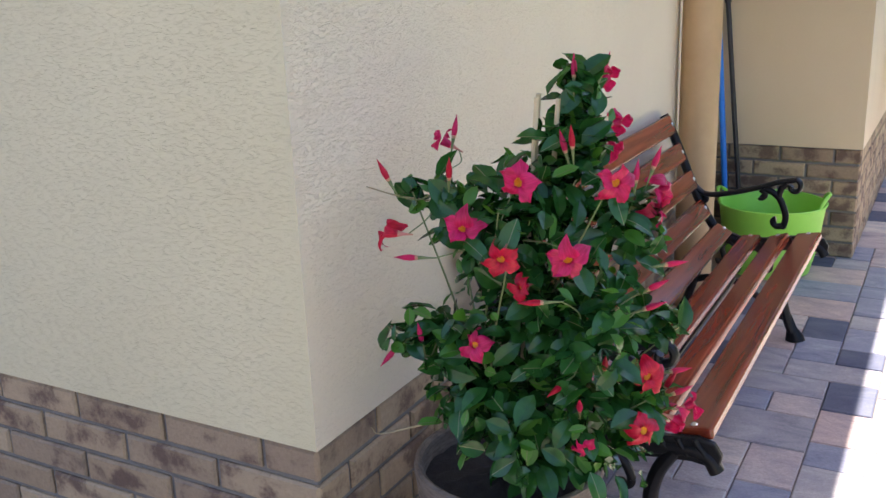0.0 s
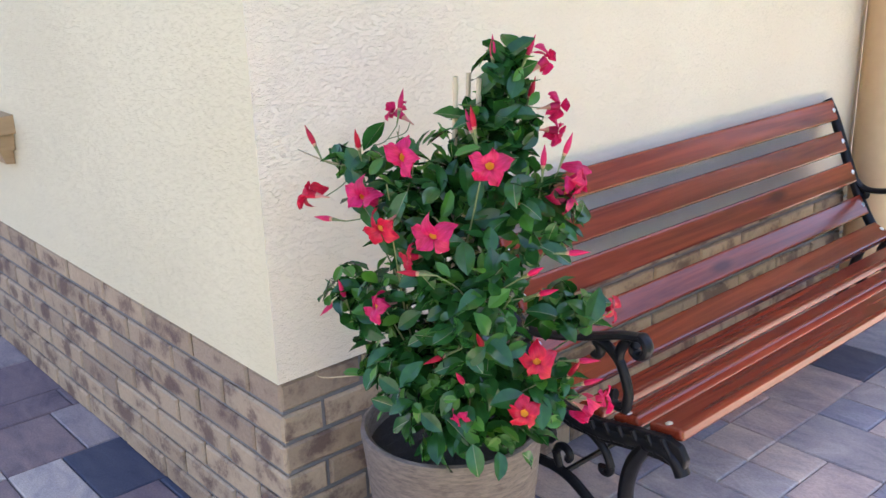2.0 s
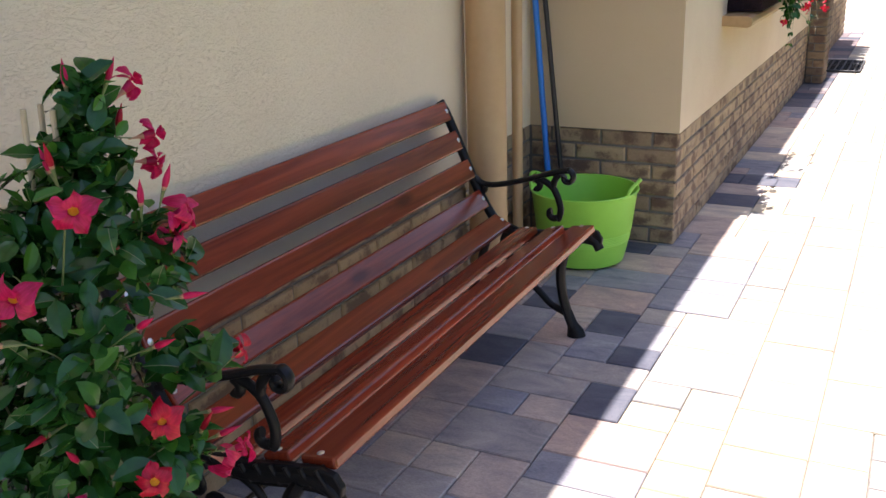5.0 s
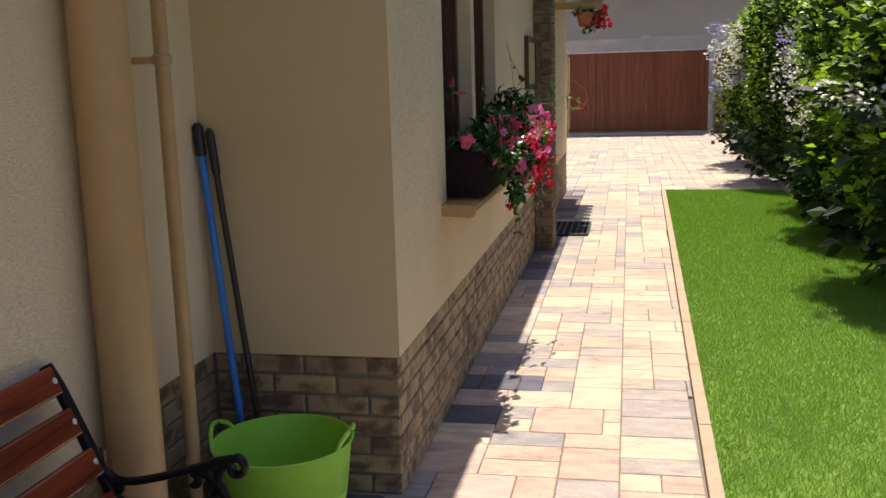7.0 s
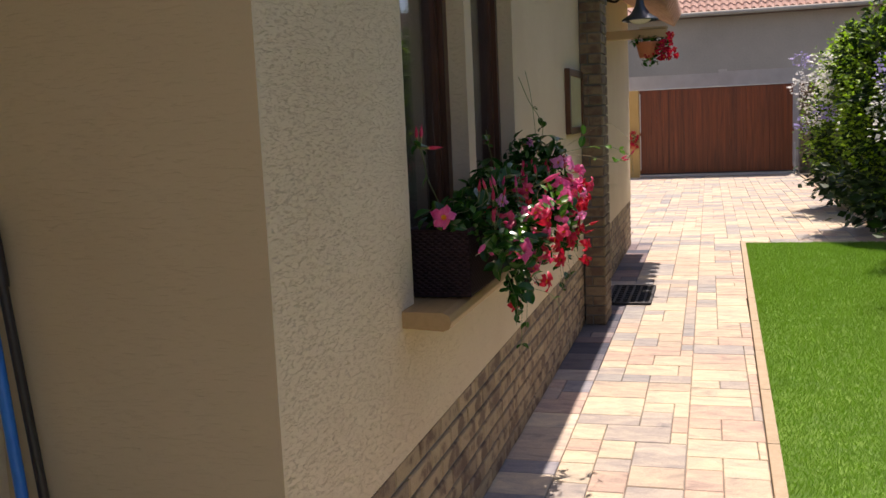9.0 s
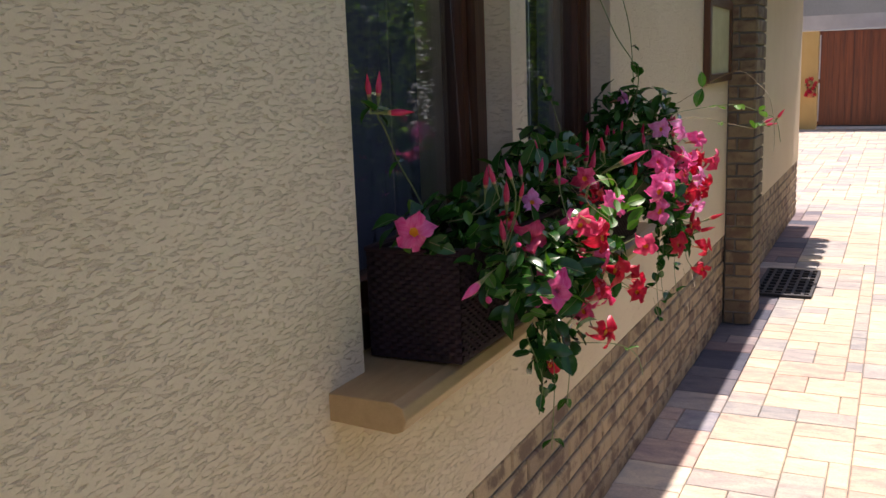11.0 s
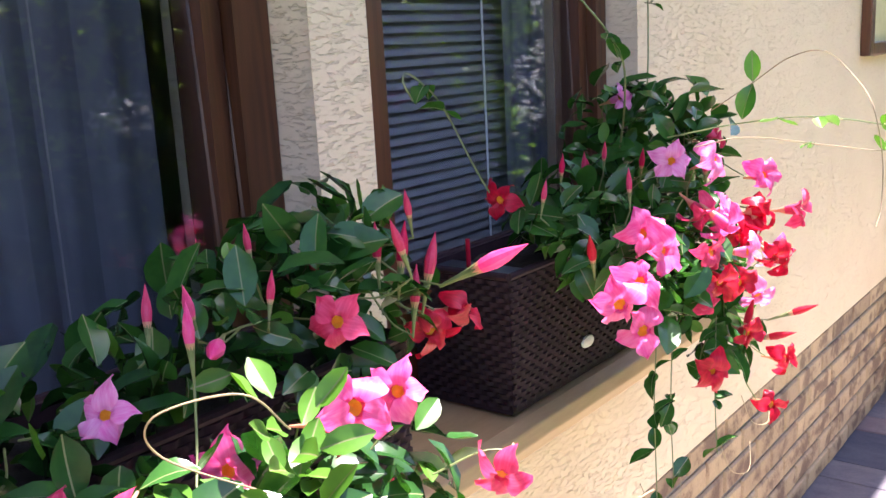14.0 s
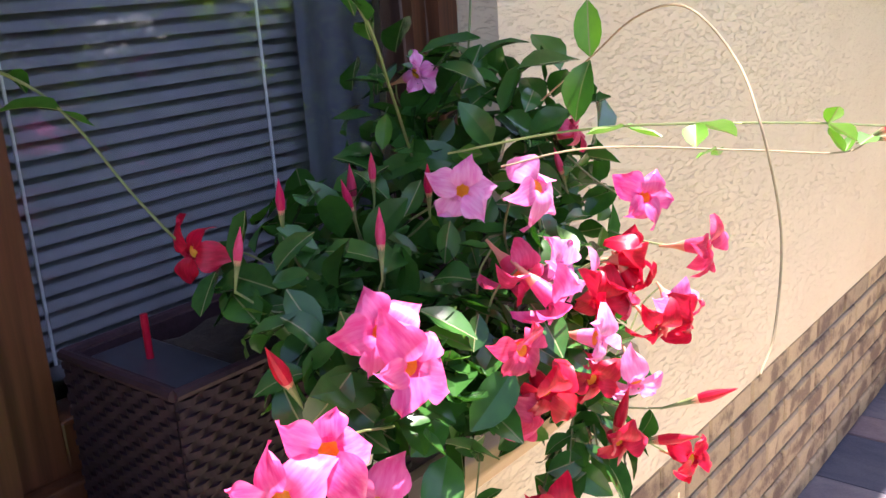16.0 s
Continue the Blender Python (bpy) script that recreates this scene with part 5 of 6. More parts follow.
vine(near_plant, [(0.19, 6.19, 1.25), (0.16, 6.12, 1.30), (0.17, 6.11, 1.335), (0.20, 6.16, 1.34), (0.20, 6.20, 1.30)], (), 0.0008, TWIG, 12)
vine(near_plant, [(-0.145, 6.03, 1.27), (-0.16, 6.01, 1.325), (-0.175, 5.97, 1.39), (-0.17, 5.92, 1.45), (-0.169, 5.88, 1.492), (-0.172, 5.862, 1.53)], (0.42, 0.8, 0.86), 0.0015, STEM, 8, 0.8, False)
bud(near_plant, (-0.172, 5.865, 1.515), (0.05, -0.2, 1), CORAL, 0.9, False)
bud(near_plant, (-0.165, 5.885, 1.515), (0.1, 0.0, 1), CORAL, 0.95, False)
bud(near_plant, (-0.15, 5.882, 1.49), (0.95, 0.2, 0.0), CORAL, 1.05, False)
for at, d, m, k in (((0.03, 6.528, 1.325), (0.1, 0.1, 1), CRIMSON, 1.05), ((0.03, 6.572, 1.30), (0.15, 0.15, 1), CORAL, 1.15), ((0.03, 6.547, 1.275), (0.05, 0.1, 1), CORAL, 1.0), ((0.02, 6.503, 1.335), (-0.1, 0.1, 1), CRIMSON, 0.9),
                    ((0.04, 5.98, 1.235), (0.0, -0.3, 1), CORAL, 1.0), ((0.03, 6.02, 1.30), (0.05, -0.1, 1), CORAL, 1.0), ((-0.02, 6.035, 1.33), (0.1, 0.0, 1), CORAL, 0.9), ((0.08, 5.94, 1.245), (0.5, -0.8, 0.1), PINK, 0.8)):
    bud(near_plant, at, d, m, k)
vine(near_plant, [(0.12, 6.40, 1.10), (0.16, 6.62, 1.02), (0.16, 6.78, 0.97), (0.15, 6.90, 0.94)], (), 0.0013, TWIG, 9)
vine(near_plant, [(0.10, 6.15, 1.0), (0.14, 6.40, 0.93), (0.15, 6.55, 0.86), (0.13, 6.70, 0.76)], (0.5,), 0.0014, STEM, 10, 0.8)
for k, (y, z) in enumerate(((6.05, 0.80), (6.15, 0.86), (5.98, 0.9))):
    vine(near_plant, [(0.08, y, 1.06), (0.10, y + 0.03, 0.97), (0.10, y + 0.01, z)], (0.35, 0.65, 0.95), 0.001, STEM, 20 + k, 0.62, False)
for k, (y, z) in enumerate(((7.02, 0.82), (7.08, 0.86), (7.26, 0.84))):
    vine(far_plant, [(0.08, y + 0.04, 1.10), (0.095, y + 0.0, 1.02), (0.085, y + 0.025, 0.93), (0.10, y, z)], (0.2, 0.45, 0.7, 0.97), 0.0009, STEM, 30 + k, 0.72, False)
for k, (y, z) in enumerate(((6.98, 0.80), (7.3, 0.74), (7.4, 0.80))):
    vine(far_plant, [(0.09, y, z + 0.10), (0.10, y + 0.03, z + 0.04), (0.11, y + 0.09, z + 0.02), (0.09, y + 0.15, z + 0.05)], (), 0.0007, TWIG, 60 + k)


# ---- doormat, canopy, lamp, hanging pot ----
mat = thing("door_mat", "black rubber grid door mat lying on the paving", "door mat", (0.05, 11.2, 0.002))
mx0, mx1, my0, my1 = -0.13, 0.24, 10.80, 11.64
part("mat_rim", Geo().box((mx0, my0, 0.004), (mx1, my0 + 0.03, 0.022)).box((mx0, my1 - 0.03, 0.004), (mx1, my1, 0.022)).box((mx0, my0 + 0.03, 0.004), (mx0 + 0.02, my1 - 0.03, 0.022)).box((mx1 - 0.02, my0 + 0.03, 0.004), (mx1, my1 - 0.03, 0.022)), MAT_RUBBER, mat, bevel=0.003)
g = Geo()
for k in range(1, 6):
    x = mx0 + (mx1 - mx0) * k / 6
    g.box((x - 0.009, my0 + 0.03, 0.004), (x + 0.009, my1 - 0.03, 0.02))
for k in range(1, 9):
    y = my0 + (my1 - my0) * k / 9
    g.box((mx0 + 0.02, y - 0.011, 0.003), (mx1 - 0.02, y + 0.011, 0.019))
part("mat_grid", g, MAT_RUBBER, mat)

canopy = thing("porch_canopy", "small terracotta tiled porch canopy with ochre underside", "canopy", (0.0, 12.3, 2.3))
part("canopy_underside", Geo().prism([(-0.2, 2.84), (0.33, 2.56), (0.34, 2.59), (-0.2, 2.87)], 11.95, 14.2, 1), OCHRE, canopy, "ochre plastered underside")
for k in range(9):
    y = 11.95 + k * 0.25
    part("canopy_tile", Geo().tube([(-0.2, y + 0.12, 2.90), (0.1, y + 0.12, 2.745), (0.385, y + 0.12, 2.585)], [0.085, 0.09, 0.095], 12, 1.0), ROOF_TILE, canopy, smooth=True)
part("beam", Geo().box((-0.2, 12.0, 2.245), (0.345, 12.13, 2.325)), TAN_PIPE, canopy, "tan painted timber beam", bevel=0.006)
part("beam_cap", Geo().box((0.1, 11.985, 2.326), (0.35, 12.145, 2.342)), PALE_STONE, canopy)

lamp = thing("wall_lamp", "dark bell-shaped wall lamp on a curled iron bracket", "lamp", (-0.04, 11.9, 2.55))
part("back_plate", Geo().lathe([(0.0, 0.02), (0.05, 0.018), (0.055, 0.0)], (0, 0), 20), ENAMEL, lamp).matrix_basis = Matrix.Translation((-0.198, 11.9, 2.60)) @ Matrix.Rotation(math.pi / 2, 4, "Y")
part("bracket", Geo().tube(smooth_path([(-0.19, 11.9, 2.60), (-0.1, 11.9, 2.575), (-0.05, 11.9, 2.62), (0.0, 11.9, 2.675), (0.07, 11.9, 2.67), (0.115, 11.9, 2.60)], 6), 0.011, 8), IRON, lamp, smooth=True)
part("shade", Geo().lathe([(0.012, 2.60), (0.03, 2.59), (0.045, 2.52), (0.085, 2.455), (0.15, 2.415), (0.165, 2.40), (0.162, 2.392), (0.14, 2.405), (0.08, 2.445), (0.03, 2.51), (0.012, 2.58)], (0.115, 11.9), 32), ENAMEL, lamp, "dark blue enamel shade", smooth=True)
part("globe", Geo().lathe([(0.0, 2.36), (0.05, 2.368), (0.09, 2.39), (0.1, 2.41), (0.0, 2.43)], (0.115, 11.9), 24), OPAL, lamp, "opal glass", smooth=True)

hang = thing("hanging_pot", "terracotta pot of red flowers hanging under the beam", "plant pot", (0.17, 12.06, 2.05))
part("pot_body", Geo().lathe([(0.0, 2.07), (0.075, 2.07), (0.105, 2.19), (0.112, 2.19), (0.112, 2.21), (0.1, 2.21), (0.09, 2.19), (0.0, 2.18)], (0.17, 12.06), 28), TERRACOTTA, hang, smooth=True)
for k in range(3):
    a = 2.1 * k
    part("hanger_wire", Geo().tube([(0.17 + 0.108 * math.cos(a), 12.06 + 0.05 * math.sin(a), 2.205), (0.17, 12.06, 2.245)], 0.003, 5), IRON, hang)
hp = thing("flowering_plant", "small trailing plant with red flowers in the hanging pot", "plant", (0.17, 12.06, 2.2))
foliage(hp, [((0.17, 12.06, 2.22), (0.17, 0.12, 0.055), 0.2), ((0.29, 12.04, 2.14), (0.08, 0.09, 0.09), -0.2), ((0.19, 11.98, 2.03), (0.09, 0.05, 0.04), -0.3)], 110, 60, 31, None, 0.4)
for k in range(26):
    a = rb.uniform(-1.0, 1.0)
    flower(hp, (0.27 + rb.uniform(-0.12, 0.16), 11.96 + rb.uniform(-0.05, 0.1), 2.17 + rb.uniform(-0.12, 0.1)), (0.5, -1, rb.uniform(-0.2, 0.5)), RED, 0.75, k)

# ---- gate ----
GY = 26.8
gate = thing("sliding_gate", "closed reddish-brown boarded sliding gate", "gate", (0.85, GY, 0.0))
gx_0, gx_1 = -0.90, 2.60
nb = 27
wb = (gx_1 - gx_0) / nb
for k in range(nb):
    me = Geo().box((-wb / 2 + 0.003, -0.012, 0.10), (wb / 2 - 0.003, 0.012, 2.08 - 0.0)).mesh("board", GATE_WOOD) if k == 0 else me
    put_mesh("board", me, gate, pose(gx_0 + wb * (k + 0.5), GY - 0.02, 0, 0, 0, rb.uniform(-0.6, 0.6)))
part("backing_board", Geo().box((gx_0, GY - 0.007, 0.1), (gx_1, GY - 0.001, 2.08)), GATE_WOOD, gate)
part("gate_frame", Geo().box((gx_0 - 0.03, GY, 0.08), (gx_1 + 0.03, GY + 0.05, 0.16)).box((gx_0 - 0.03, GY, 2.02), (gx_1 + 0.03, GY + 0.05, 2.10)).box((gx_0 - 0.03, GY, 1.0), (gx_1 + 0.03, GY + 0.05, 1.08)), GATE_WOOD, gate)
part("top_rail", Geo().box((gx_0 - 0.4, GY - 0.05, 2.10), (gx_1 + 0.05, GY + 0.06, 2.135)), GATE_METAL, gate, "pale metal top rail")
part("floor_rail", Geo().box((gx_0 - 0.05, GY - 0.06, 0.0), (gx_1 + 0.02, GY + 0.02, 0.05)), GATE_METAL, gate, "pale metal floor rail")
part("stop_post", Geo().box((gx_1 + 0.02, GY - 0.10, 0.0), (gx_1 + 0.07, GY - 0.05, 0.72)), GATE_METAL, gate, "pale metal stop post", bevel=0.004)
pier = structure("gate_pier_1", Geo().box((-1.28, GY - 0.2, 0.0), (-0.94, GY + 0.15, 2.10)), OCHRE, "ochre plastered gate pier", "gate pier")
# the far pier carries slips of its own, laid with the others below
pier2 = structure("gate_pier_2", Geo().box((2.75, GY - 0.15, 0.0), (3.15, GY + 0.2, 2.10)), MORTAR, "brown brick gate pier half hidden by the shrubs", "gate pier")
wp = thing("wall_pot", "small pot of red flowers fixed to the gate pier", "plant pot", (-1.05, GY - 0.28, 0.75))
part("pot_body", Geo().lathe([(0.0, 0.70), (0.07, 0.70), (0.09, 0.83), (0.08, 0.83), (0.0, 0.80)], (-1.05, GY - 0.30), 20), TERRACOTTA, wp, smooth=True)
wpp = thing("flowering_plant", "upright red flowers in the pot on the gate pier", "plant", (-1.05, GY - 0.3, 0.82))
foliage(wpp, [((-1.05, GY - 0.33, 0.95), (0.12, 0.10, 0.12), 0.3)], 60, 0, 41, None, 0.3)
for k in range(14):
    flower(wpp, (-1.05 + rb.uniform(-0.11, 0.11), GY - 0.42, 0.95 + rb.uniform(-0.2, 0.2)), (0.1, -1, 0.2), RED, 1.1, k)

# ---- neighbouring buildings ----
fence = thing("panel_wall", "pale concrete panel wall behind the gate", "wall", (0.8, 29.0, 0.0))
part("panel", Geo().box((-6, 29.0, 0.0), (0.95, 29.08, 2.52)), CONCRETE, fence)
part("panel", Geo().box((1.17, 29.0, 0.0), (7, 29.08, 2.55)), CONCRETE, fence)
part("post", Geo().box((0.95, 28.95, 0.0), (1.17, 29.12, 2.6)), CONCRETE, fence, "lighter concrete post")
house = thing("neighbour_house", "neighbouring grey rendered house with a terracotta roof", "house", (0, 36, 0))
part("wall", Geo().box((-9, 34.0, 0.0), (5.7, 42, 4.4)), GREY_RENDER, house, "stained grey rendered wall")
ridge_z, eave_z = 8.4, 4.48
rg = Geo()
rg.add([(-9.3, 33.6, eave_z), (6.1, 33.6, eave_z), (2.2, 38.0, ridge_z), (-9.3, 38.0, ridge_z), (6.1, 42.4, eave_z), (-9.3, 42.4, eave_z)], [(0, 1, 2, 3), (1, 4, 2), (3, 2, 4, 5)])
roof2 = part("roof", rg, ROOF_TILE, house, "pale terracotta pantile roof")
tiles = Geo()
slope = Vector((0, 4.4, ridge_z - eave_z))
rows_t = 21
for r in range(rows_t):
    p0 = Vector((0, 33.55, eave_z + 0.01)) + slope * (r / rows_t)
    xmax = 6.1 - 3.9 * r / rows_t
    x = -4.0
    while x < xmax - 0.1:
        # one pantile: a raised roll and a shallow pan, lapping the row below
        pr = [(0.0, 0.04), (0.038, 0.09), (0.084, 0.105), (0.13, 0.08), (0.175, 0.04), (0.22, 0.035)]
        d = slope / rows_t * 1.08
        vs = [(x + a, p0.y, p0.z + b) for a, b in pr] + [(x + a, p0.y + d.y, p0.z + d.z + b - 0.035) for a, b in pr] + [(x + a, p0.y + 0.01, p0.z + b - 0.05) for a, b in pr]
        n = len(pr)
        tiles.add(vs, [(i, i + 1, n + i + 1, n + i) for i in range(n - 1)] + [(2 * n + i, 2 * n + i + 1, i + 1, i) for i in range(n - 1)])
        x += 0.22
tagged(part("tile_cover", tiles, ROOF_TILE, roof2, "rows of terracotta pantiles", smooth=True), kind="stuff")
part("hip_ridge", Geo().tube([(6.12, 33.55, eave_z + 0.12), (2.2, 38.0, ridge_z + 0.12)], 0.13, 10), ROOF_TILE, house, smooth=True)
part("gutter", Geo().tube([(-9.3, 33.5, eave_z - 0.02), (6.2, 33.5, eave_z - 0.02)], 0.075, 10), GREY_RENDER, house, "grey rain gutter", smooth=True)
shed = thing("distant_house", "lower house with an old brown tiled roof", "house", (10, 44, 0))
part("wall", Geo().box((6.5, 42, 0), (16, 50, 4.9)), GREY_RENDER, shed)
old = Geo()
for r in range(12):
    for k in range(40):
        x, y, z = 6.2 + k * 0.26, 41.6 + r * 0.32, 4.85 + r * 0.15
        old.box((x, y, z - 0.14), (x + 0.25, y + 0.36, z + 0.05))
tagged(part("roof", old, OLD_TILE, shed, "old brown roof tiles"), kind="stuff")


# ---- shrubs and trees ----
def leaf_cloud(blobs, n, size, seed, flat=0.5):
    """Small folded leaves over uneven clumps, as one mesh."""
    r = np.random.default_rng(seed)
    w = np.array([b[1][0] * b[1][1] + b[1][1] * b[1][2] for b in blobs])
    pick = r.choice(len(blobs), n, p=w / w.sum())
    c = np.array([b[0] for b in blobs])[pick]
    rad = np.array([b[1] for b in blobs])[pick]
    d = r.normal(size=(n, 3))
    d /= np.linalg.norm(d, axis=1, keepdims=True)
    k = r.uniform(0.55, 1.06, n) ** 0.6 * (1 + 0.16 * np.abs(r.normal(size=n)))
    at = c + d * rad * k[:, None]
    way = d + r.normal(size=(n, 3)) * 0.6
    way /= np.linalg.norm(way, axis=1, keepdims=True)
    ref = r.normal(size=(n, 3)) * 0.45 + d * 0.7 + np.array([0.0, 0.0, 0.7])
    way = way * np.array([1.0, 1.0, 0.7])
    side = np.cross(way, ref)
    side /= np.linalg.norm(side, axis=1, keepdims=True)
    up = np.cross(side, way)
    s = size * r.uniform(0.6, 1.25, n)[:, None]
    v = np.stack([at, at + way * s * 0.5 + side * s * 0.3 + up * s * 0.08, at + way * s, at + way * s * 0.5 - side * s * 0.3 + up * s * 0.08], 1).reshape(-1, 3)
    keep = np.repeat(at[:, 2] > 0.02, 4)
    v = v[keep]
    m = len(v) // 4
    q = np.arange(m * 4).reshape(-1, 4)
    return v.tolist(), np.concatenate([q[:, [0, 1, 2]], q[:, [0, 2, 3]]]).tolist()


def cloud_part(name, parent, blobs, n, size, mat, seed, label=""):
    v, f = leaf_cloud(blobs, n, size, seed)
    me = bpy.data.meshes.new(name)
    me.from_pydata(v, [], f)
    me.materials.append(mat)
    return tagged(put_mesh(name, me, parent, None, label), kind="stuff")


def shrub(at, radius, height, seed, label, n=9000, white=0, violet=0, size=0.075):
    r = random.Random(seed)
    t = thing("flowering_shrub", label, "shrub", at, "shrubs along the border")
    x, y, z = at
    blobs = []
    for k in range(22):
        a, h = r.uniform(0, 6.283), r.uniform(0.3, 1.0)
        rad = radius * (0.55 + 0.35 * r.random()) * (0.22 + 1.55 * h - 0.97 * h * h)
        blobs.append(((x + rad * math.cos(a) * 0.8, y + rad * math.sin(a) * 0.8, z + height * h * 0.88), (r.uniform(0.28, 0.5) * radius, r.uniform(0.28, 0.5) * radius, r.uniform(0.12, 0.2) * height)))
    blobs.append(((x, y, z + height * 0.5), (radius * 0.6, radius * 0.6, height * 0.42)))
    # loose shoots above and around the crown
    for k in range(46):
        a, h = r.uniform(0, 6.283), r.uniform(0.62, 1.06)
        rad = radius * r.uniform(0.75, 1.12) * max(0.35, 1.25 - 0.75 * h)
        blobs.append(((x + rad * math.cos(a), y + rad * math.sin(a), z + height * h), (0.07 * radius, 0.07 * radius, r.uniform(0.04, 0.085) * height)))
    for k in range(5):
        a = r.uniform(0, 6.283)
        part("branch", Geo().tube(smooth_path([(x + 0.1 * math.cos(a), y + 0.1 * math.sin(a), -0.03), (x + 0.3 * radius * math.cos(a), y + 0.3 * radius * math.sin(a), height * 0.4), (x + 0.6 * radius * math.cos(a), y + 0.6 * radius * math.sin(a), height * 0.85)], 4), [0.035 - 0.003 * i for i in range(9)], 7), BARK, t, smooth=True)
    cloud_part("foliage", t, blobs, n, size, HEDGE_LEAF, seed, "dense green leaves")
    # added core of large leaves: blocks light, its colour darkened for shade
    cloud_part("inner_foliage", t, [(c, tuple(0.8 * q for q in rr)) for c, rr in blobs] + [((x, y, z + height * 0.22), (radius * 0.75, radius * 0.75, height * 0.22))], n // 3, size * 2.3, INNER_LEAF_SHADE, seed + 200, "large inner leaves, coloured dark for shade")
    for count, mt, nm in ((white, WHITE_PETAL, "white_blossom"), (violet, VIOLET_PETAL, "violet_blossom")):
        for k in range(count):
            a, h = r.uniform(2.3, 5.0), r.uniform(0.5, 1.0)
            rad = radius * 1.2 * (0.22 + 1.55 * h - 0.97 * h * h)
            c = (x + rad * math.cos(a), y + rad * math.sin(a), z + height * h * 0.93)
            v, f = leaf_cloud([(c, (0.11, 0.11, 0.08)), ((c[0] + 0.08, c[1], c[2] - 0.05), (0.07, 0.07, 0.08))], 70, 0.055, seed * 50 + k)
            me = bpy.data.meshes.new(nm)
            me.from_pydata(v, [], f)
            me.materials.append(mt)
            put_mesh(nm, me, t, None, "cluster of white flowers" if mt is WHITE_PETAL else "cluster of violet flowers")
    return t


shrub((3.3, 15.6, 0.0), 1.25, 2.62, 51, "tall green shrub with white and violet flower clusters", 46000, 10, 3, 0.062)
shrub((3.5, 12.9, 0.0), 1.15, 2.32, 52, "tall green shrub with a few white flower clusters", 40000, 6, 2, 0.062)
shrub((3.2, 18.3, 0.0), 1.2, 2.5, 53, "tall green shrub with white flower clusters", 26000, 6, 2, 0.065)
shrub((3.85, 21.2, 0.0), 1.25, 2.4, 54, "tall dark green shrub beside the paving", 12000, 3, 0, 0.08)
shrub((3.9, 24.3, 0.0), 1.1, 2.2, 55, "tall dark green shrub beside the gate", 10000, 2, 0, 0.08)
shrub((3.22, 11.0, 0.0), 1.2, 2.35, 56, "tall green shrub beside the lawn", 26000, 3, 0, 0.07)
shrub((3.2, 8.7, 0.0), 1.2, 2.3, 57, "tall green shrub beside the lawn", 14000, 2, 0, 0.085)
shrub((2.98, 17.2, 0.0), 0.32, 0.5, 60, "low yellow-green border shrub", 1800, 0, 0, 0.05)
rs2 = random.Random(77)
for k in range(14):
    y = 15.2 + k * 0.8
    b = Geo()
    r0 = 0.05 + rs2.random() * 0.04
    b.lathe([(0.0, 0.0), (r0, 0.0), (r0 * 1.1, r0 * 0.4), (r0 * 0.6, r0 * 0.9), (0.0, r0)], (2.86 + rs2.uniform(-0.05, 0.1), y), 9)
    tagged(part("stone", b, PALE_STONE, None, "", smooth=True), "small rounded pale stone lying in the border", "stone", "stones in the border")


def tree(at, height, radius, seed):
    r = random.Random(seed)
    x, y, z = at
    t = thing("tree", "leafy green tree behind the garden", "tree", at, "trees behind the houses")
    part("trunk", Geo().tube([(x, y, -0.05), (x + 0.1, y, height * 0.3), (x, y, height * 0.75)], [0.28, 0.2, 0.08], 9), BARK, t, smooth=True)
    blobs = []
    for k in range(16):
        a, h = r.uniform(0, 6.283), r.uniform(0.35, 1.0)
        rad = radius * r.uniform(0.2, 0.75)
        c = (x + rad * math.cos(a), y + rad * math.sin(a), z + height * h)
        part("limb", Geo().tube([(x, y, height * (0.25 + 0.3 * h)), (0.5 * (x + c[0]), 0.5 * (y + c[1]), height * (0.2 + 0.6 * h)), c], [0.09, 0.06, 0.02], 6), BARK, t, smooth=True)
        blobs.append((c, (radius * r.uniform(0.25, 0.45), radius * r.uniform(0.25, 0.45), height * r.uniform(0.06, 0.13))))
    cloud_part("crown", t, blobs, 7000, 0.3, FAR_LEAF, seed, "leafy crown")


for k, (x, y, h) in enumerate(((11.4, 4.0, 5.0), (10.4, 8.5, 5.5), (9.8, 12.5, 6.0), (9.8, 16.5, 6.5), (9.0, 54, 9.5), (13.0, 56, 10.5), (17.5, 53, 9.0), (6.0, 58, 10.0), (22, 50, 9.5))):
    tree((x, y, 0.0), h, 3.0, 90 + k)


# ---- brick slips ----
rbk = random.Random(5)
BRICK_MESH = {}


def brick(parent, length, at, turn):
    key = round(length, 3)
    if key not in BRICK_MESH:
        BRICK_MESH[key] = chamfered(length - 0.011, COURSE - 0.012, 0.014, 0.0055).mesh("brick", BRICK)
    put_mesh("brick", BRICK_MESH[key], parent, pose(*at, 0, 0, turn) @ pose(0, rbk.uniform(-0.0015, 0.001), 0, rbk.uniform(-0.5, 0.5), rbk.uniform(-0.35, 0.35), rbk.uniform(-0.4, 0.4)))


def brick_run(parent, start, end, fixed, along, turn, courses, first, module, from_end=False):
    """Courses of slips along a wall; first: the length that starts the even courses, the odd ones start with the rest of the bond."""
    for c in range(courses):
        z = PLINTH - COURSE * (c + 0.5)
        if z < 0.0:
            continue
        u, k = 0.0, 0
        total = abs(end - start)
        while u < total - 0.02:
            ln = (first[c % 2] if k == 0 else module)
            ln = min(ln, total - u)
            if total - u - ln < 0.05:
                ln = total - u
            mid = start + math.copysign(u + ln / 2, end - start)
            at = (mid, fixed, z) if along == "x" else (fixed, mid, z)
            brick(parent, ln, at, turn)
            u += ln
            k += 1


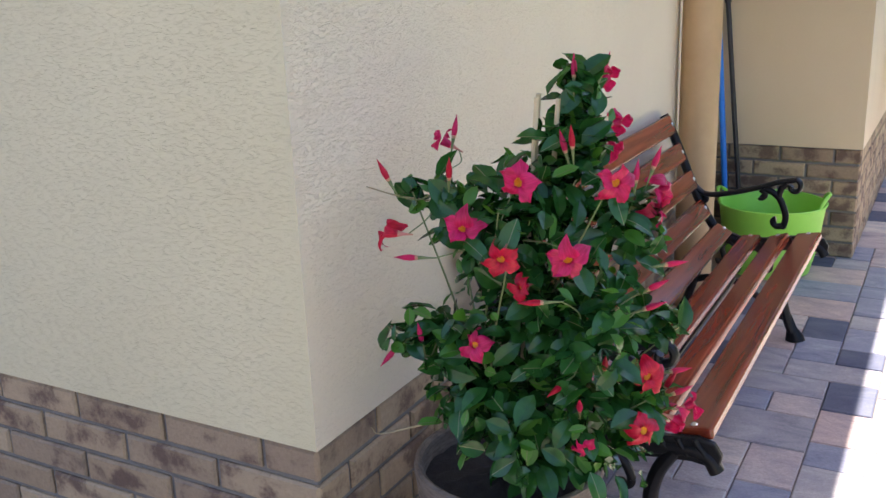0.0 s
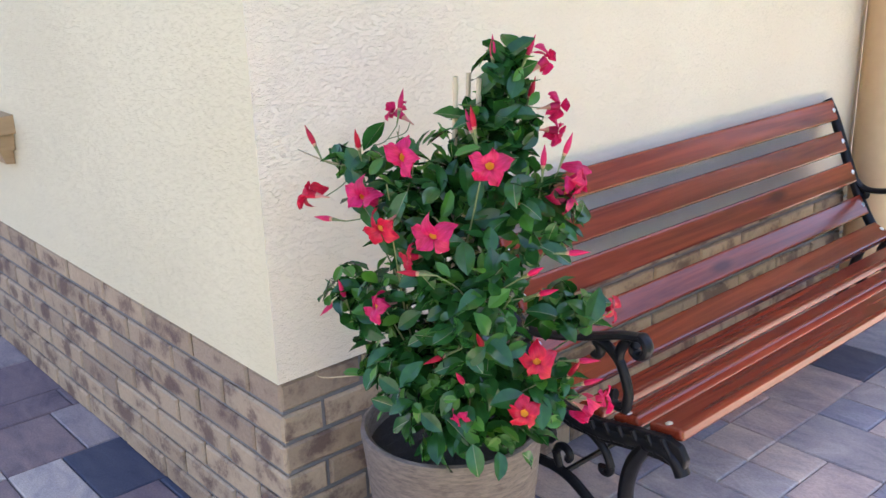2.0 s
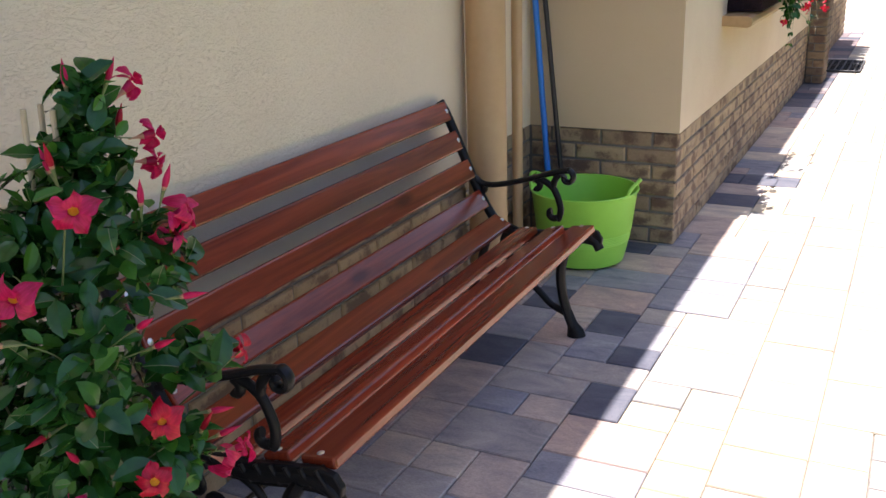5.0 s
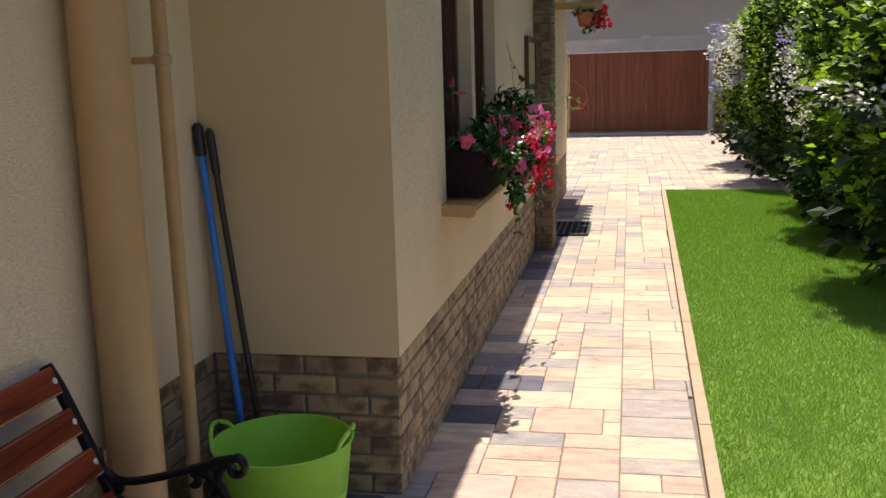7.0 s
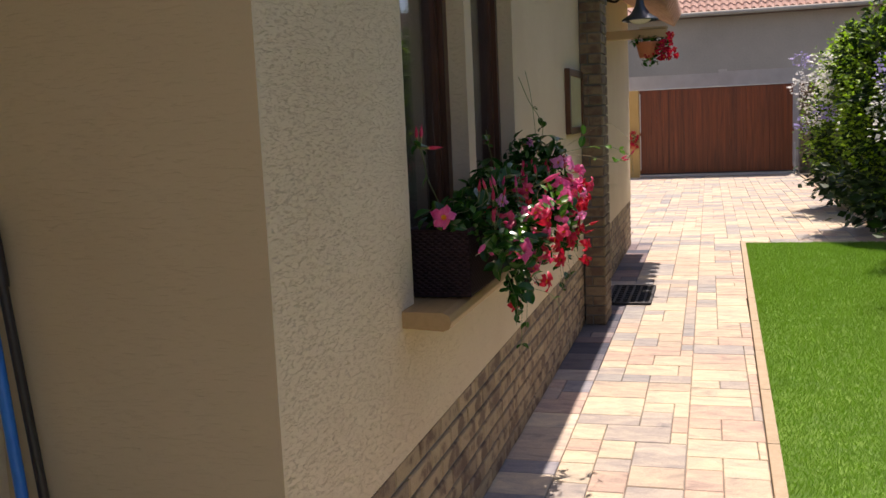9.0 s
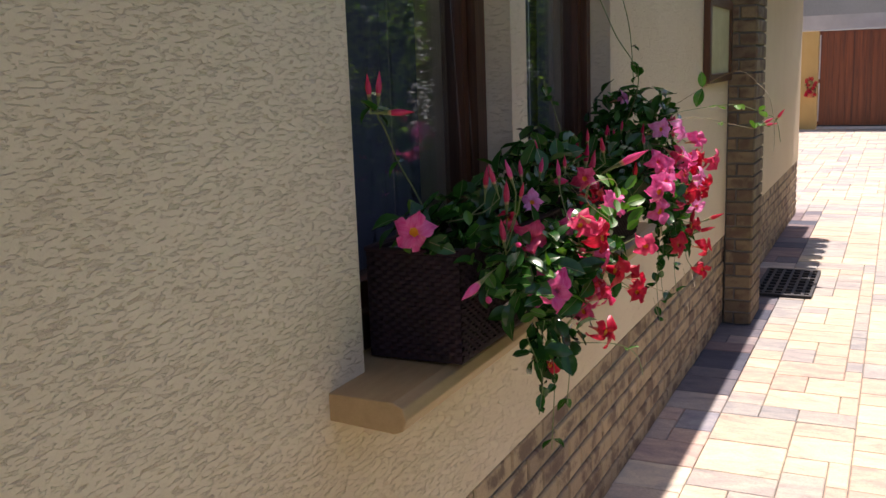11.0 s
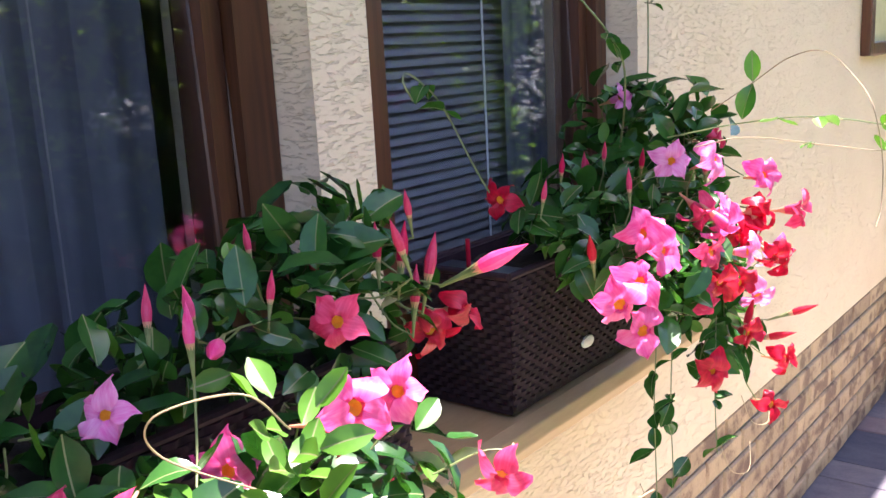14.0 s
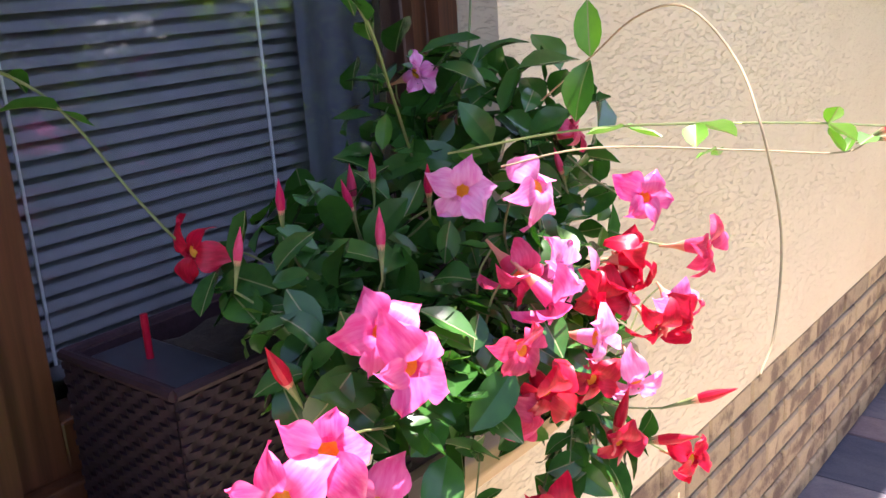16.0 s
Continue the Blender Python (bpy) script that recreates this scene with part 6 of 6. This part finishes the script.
# the slips' faces lie 4 mm behind the plaster
brick_run(wall_south, -0.856, -4.6, 1.348, "x", 180, 7, (0.142, 0.272), 0.272)
brick_run(wall_bench, 1.332, 3.93, -0.872, "y", -90, 7, (0.228, 0.116), 0.25)
brick_run(wall_bench, 3.935, 4.858, -0.953, "y", -90, 7, (0.13, 0.25), 0.25)
brick_run(wall_return, -0.202, -0.935, 4.863, "x", 180, 7, (0.125, 0.25), 0.25)
brick_run(wall_garden, 4.847, 10.05, -0.218, "y", -90, 7, (0.25, 0.125), 0.25)
brick_run(wall_garden, 10.43, 14.5, -0.218, "y", -90, 7, (0.25, 0.125), 0.25)
PC = 0.0745
for c in range(36):
    z = PC * (c + 0.5)
    for a, b in (((-0.198, -0.042),) if c % 2 else ((-0.198, -0.14), (-0.14, -0.042))):
        me = chamfered(b - a - 0.01, PC - 0.011, 0.014, 0.004).mesh("brick", DARK_BRICK)
        put_mesh("brick", me, pillar, pose((a + b) / 2, 10.054, z, 0, 0, 180))
    for a, b in (((10.042, 10.17), (10.17, 10.43)) if c % 2 else ((10.042, 10.30), (10.30, 10.43))):
        me = chamfered(b - a - 0.01, PC - 0.011, 0.014, 0.004).mesh("brick", DARK_BRICK)
        put_mesh("brick", me, pillar, pose(-0.054, (a + b) / 2, z, 0, 0, -90))

for c in range(28):
    z = 0.075 * (c + 0.5)
    for a, b in (((2.75, 3.0), (3.0, 3.15)) if c % 2 else ((2.75, 2.88), (2.88, 3.15))):
        put_mesh("brick", chamfered(b - a - 0.01, 0.064, 0.014, 0.004).mesh("brick", DARK_BRICK), pier2, pose((a + b) / 2, GY - 0.148, z, 0, 0, 180))

# ---- paving ----
U = 0.08
X0, Y0, NX, NY = -5.56, -3.4, 104, 382
STRIP = 77  # the long joint beside the lawn
SIZES = [(2, 2), (2, 3), (3, 2), (4, 3), (4, 3), (4, 2), (3, 4), (3, 3), (4, 4), (4, 2), (4, 3), (3, 3)]
filled = np.zeros((NX, NY), bool)


def outside(x, y):
    if y < 1.345:
        return x > kerb_x(y) - 0.005
    if y < 4.86:
        return x < -0.95 or x > kerb_x(y) - 0.005
    if y < 14.6:
        return x < -0.21 - U * 0.9 or x > kerb_x(y) - 0.005
    return x > 2.69 or y > 27.0 or (x < -0.5 and y < 14.6)


for i in range(NX):
    for j in range(NY):
        filled[i, j] = outside(X0 + i * U, Y0 + j * U)
rp = random.Random(12)
stones = []
for j in range(NY):
    for i in range(NX):
        if filled[i, j]:
            continue
        w = 0
        while w < 4 and i + w < NX and not filled[i + w, j] and (w == 0 or i + w != STRIP):
            w += 1
        fit_sizes = [s for s in SIZES if s[0] <= w and w - s[0] != 1] or [(min(w, 4), rp.choice((2, 3)))]
        a, b = rp.choice(fit_sizes)
        b = min(b, NY - j)
        filled[i:i + a, j:j + b] = True
        stones.append((X0 + i * U, Y0 + j * U, a, b))
paving = thing("pavement", "mixed concrete paving stones in slate, rose, grey and sand", "paving", (0, 0, 0), kind="structure")
STONE_MESH = {}
rest = Geo()
shade_stones = Geo()
count = 0
for x, y, a, b in stones:
    x1, y1 = x + a * U, y + b * U
    lift = rp.uniform(-0.0015, 0.0015)
    whole = x1 < kerb_x(y) - 0.003 or y > 14.6
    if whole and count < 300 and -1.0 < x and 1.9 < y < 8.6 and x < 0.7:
        # split at the eave's shadow edge: shaded stones get the darker mix
        sunlit = x > 0.03
        key = (a, b, sunlit)
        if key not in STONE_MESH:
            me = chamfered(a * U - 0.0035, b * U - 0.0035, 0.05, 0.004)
            STONE_MESH[key] = me.mesh("stone", STONE_PATH if sunlit else STONE)
        put_mesh("stone", STONE_MESH[key], paving, Matrix.Translation(((x + x1) / 2, (y + y1) / 2, -0.05 + lift)) @ pose(0, 0, 0, 90, 0, 0) @ pose(0, 0, 0, 0, 180, 0))
        count += 1
    else:
        x1c = min(x1, kerb_x(y) - 0.002) if y < 14.6 else x1
        if x1c - x < 0.02:
            continue
        h = 0.00175
        e = 0.004
        lo = [(x + h, y + h), (x1c - h, y + h), (x1c - h, y1 - h), (x + h, y1 - h)]
        hi = [(x + h + e, y + h + e), (x1c - h - e, y + h + e), (x1c - h - e, y1 - h - e), (x + h + e, y1 - h - e)]
        # joined stones within the same shadow line take the shade mix
        (shade_stones if x < 0.03 and y < 14.6 else rest).add([(p[0], p[1], -0.04) for p in lo] + [(p[0], p[1], lift - e) for p in lo] + [(p[0], p[1], lift) for p in hi],
                 [(8, 9, 10, 11)] + [(k, (k + 1) % 4, 4 + (k + 1) % 4, 4 + k) for k in range(4)] + [(4 + k, 4 + (k + 1) % 4, 8 + (k + 1) % 4, 8 + k) for k in range(4)])
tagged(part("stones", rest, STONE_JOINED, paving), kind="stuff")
tagged(part("stones", shade_stones, STONE_SHADE, paving, "slate blue and rose paving stones, darkened for the house's shade"), kind="stuff")
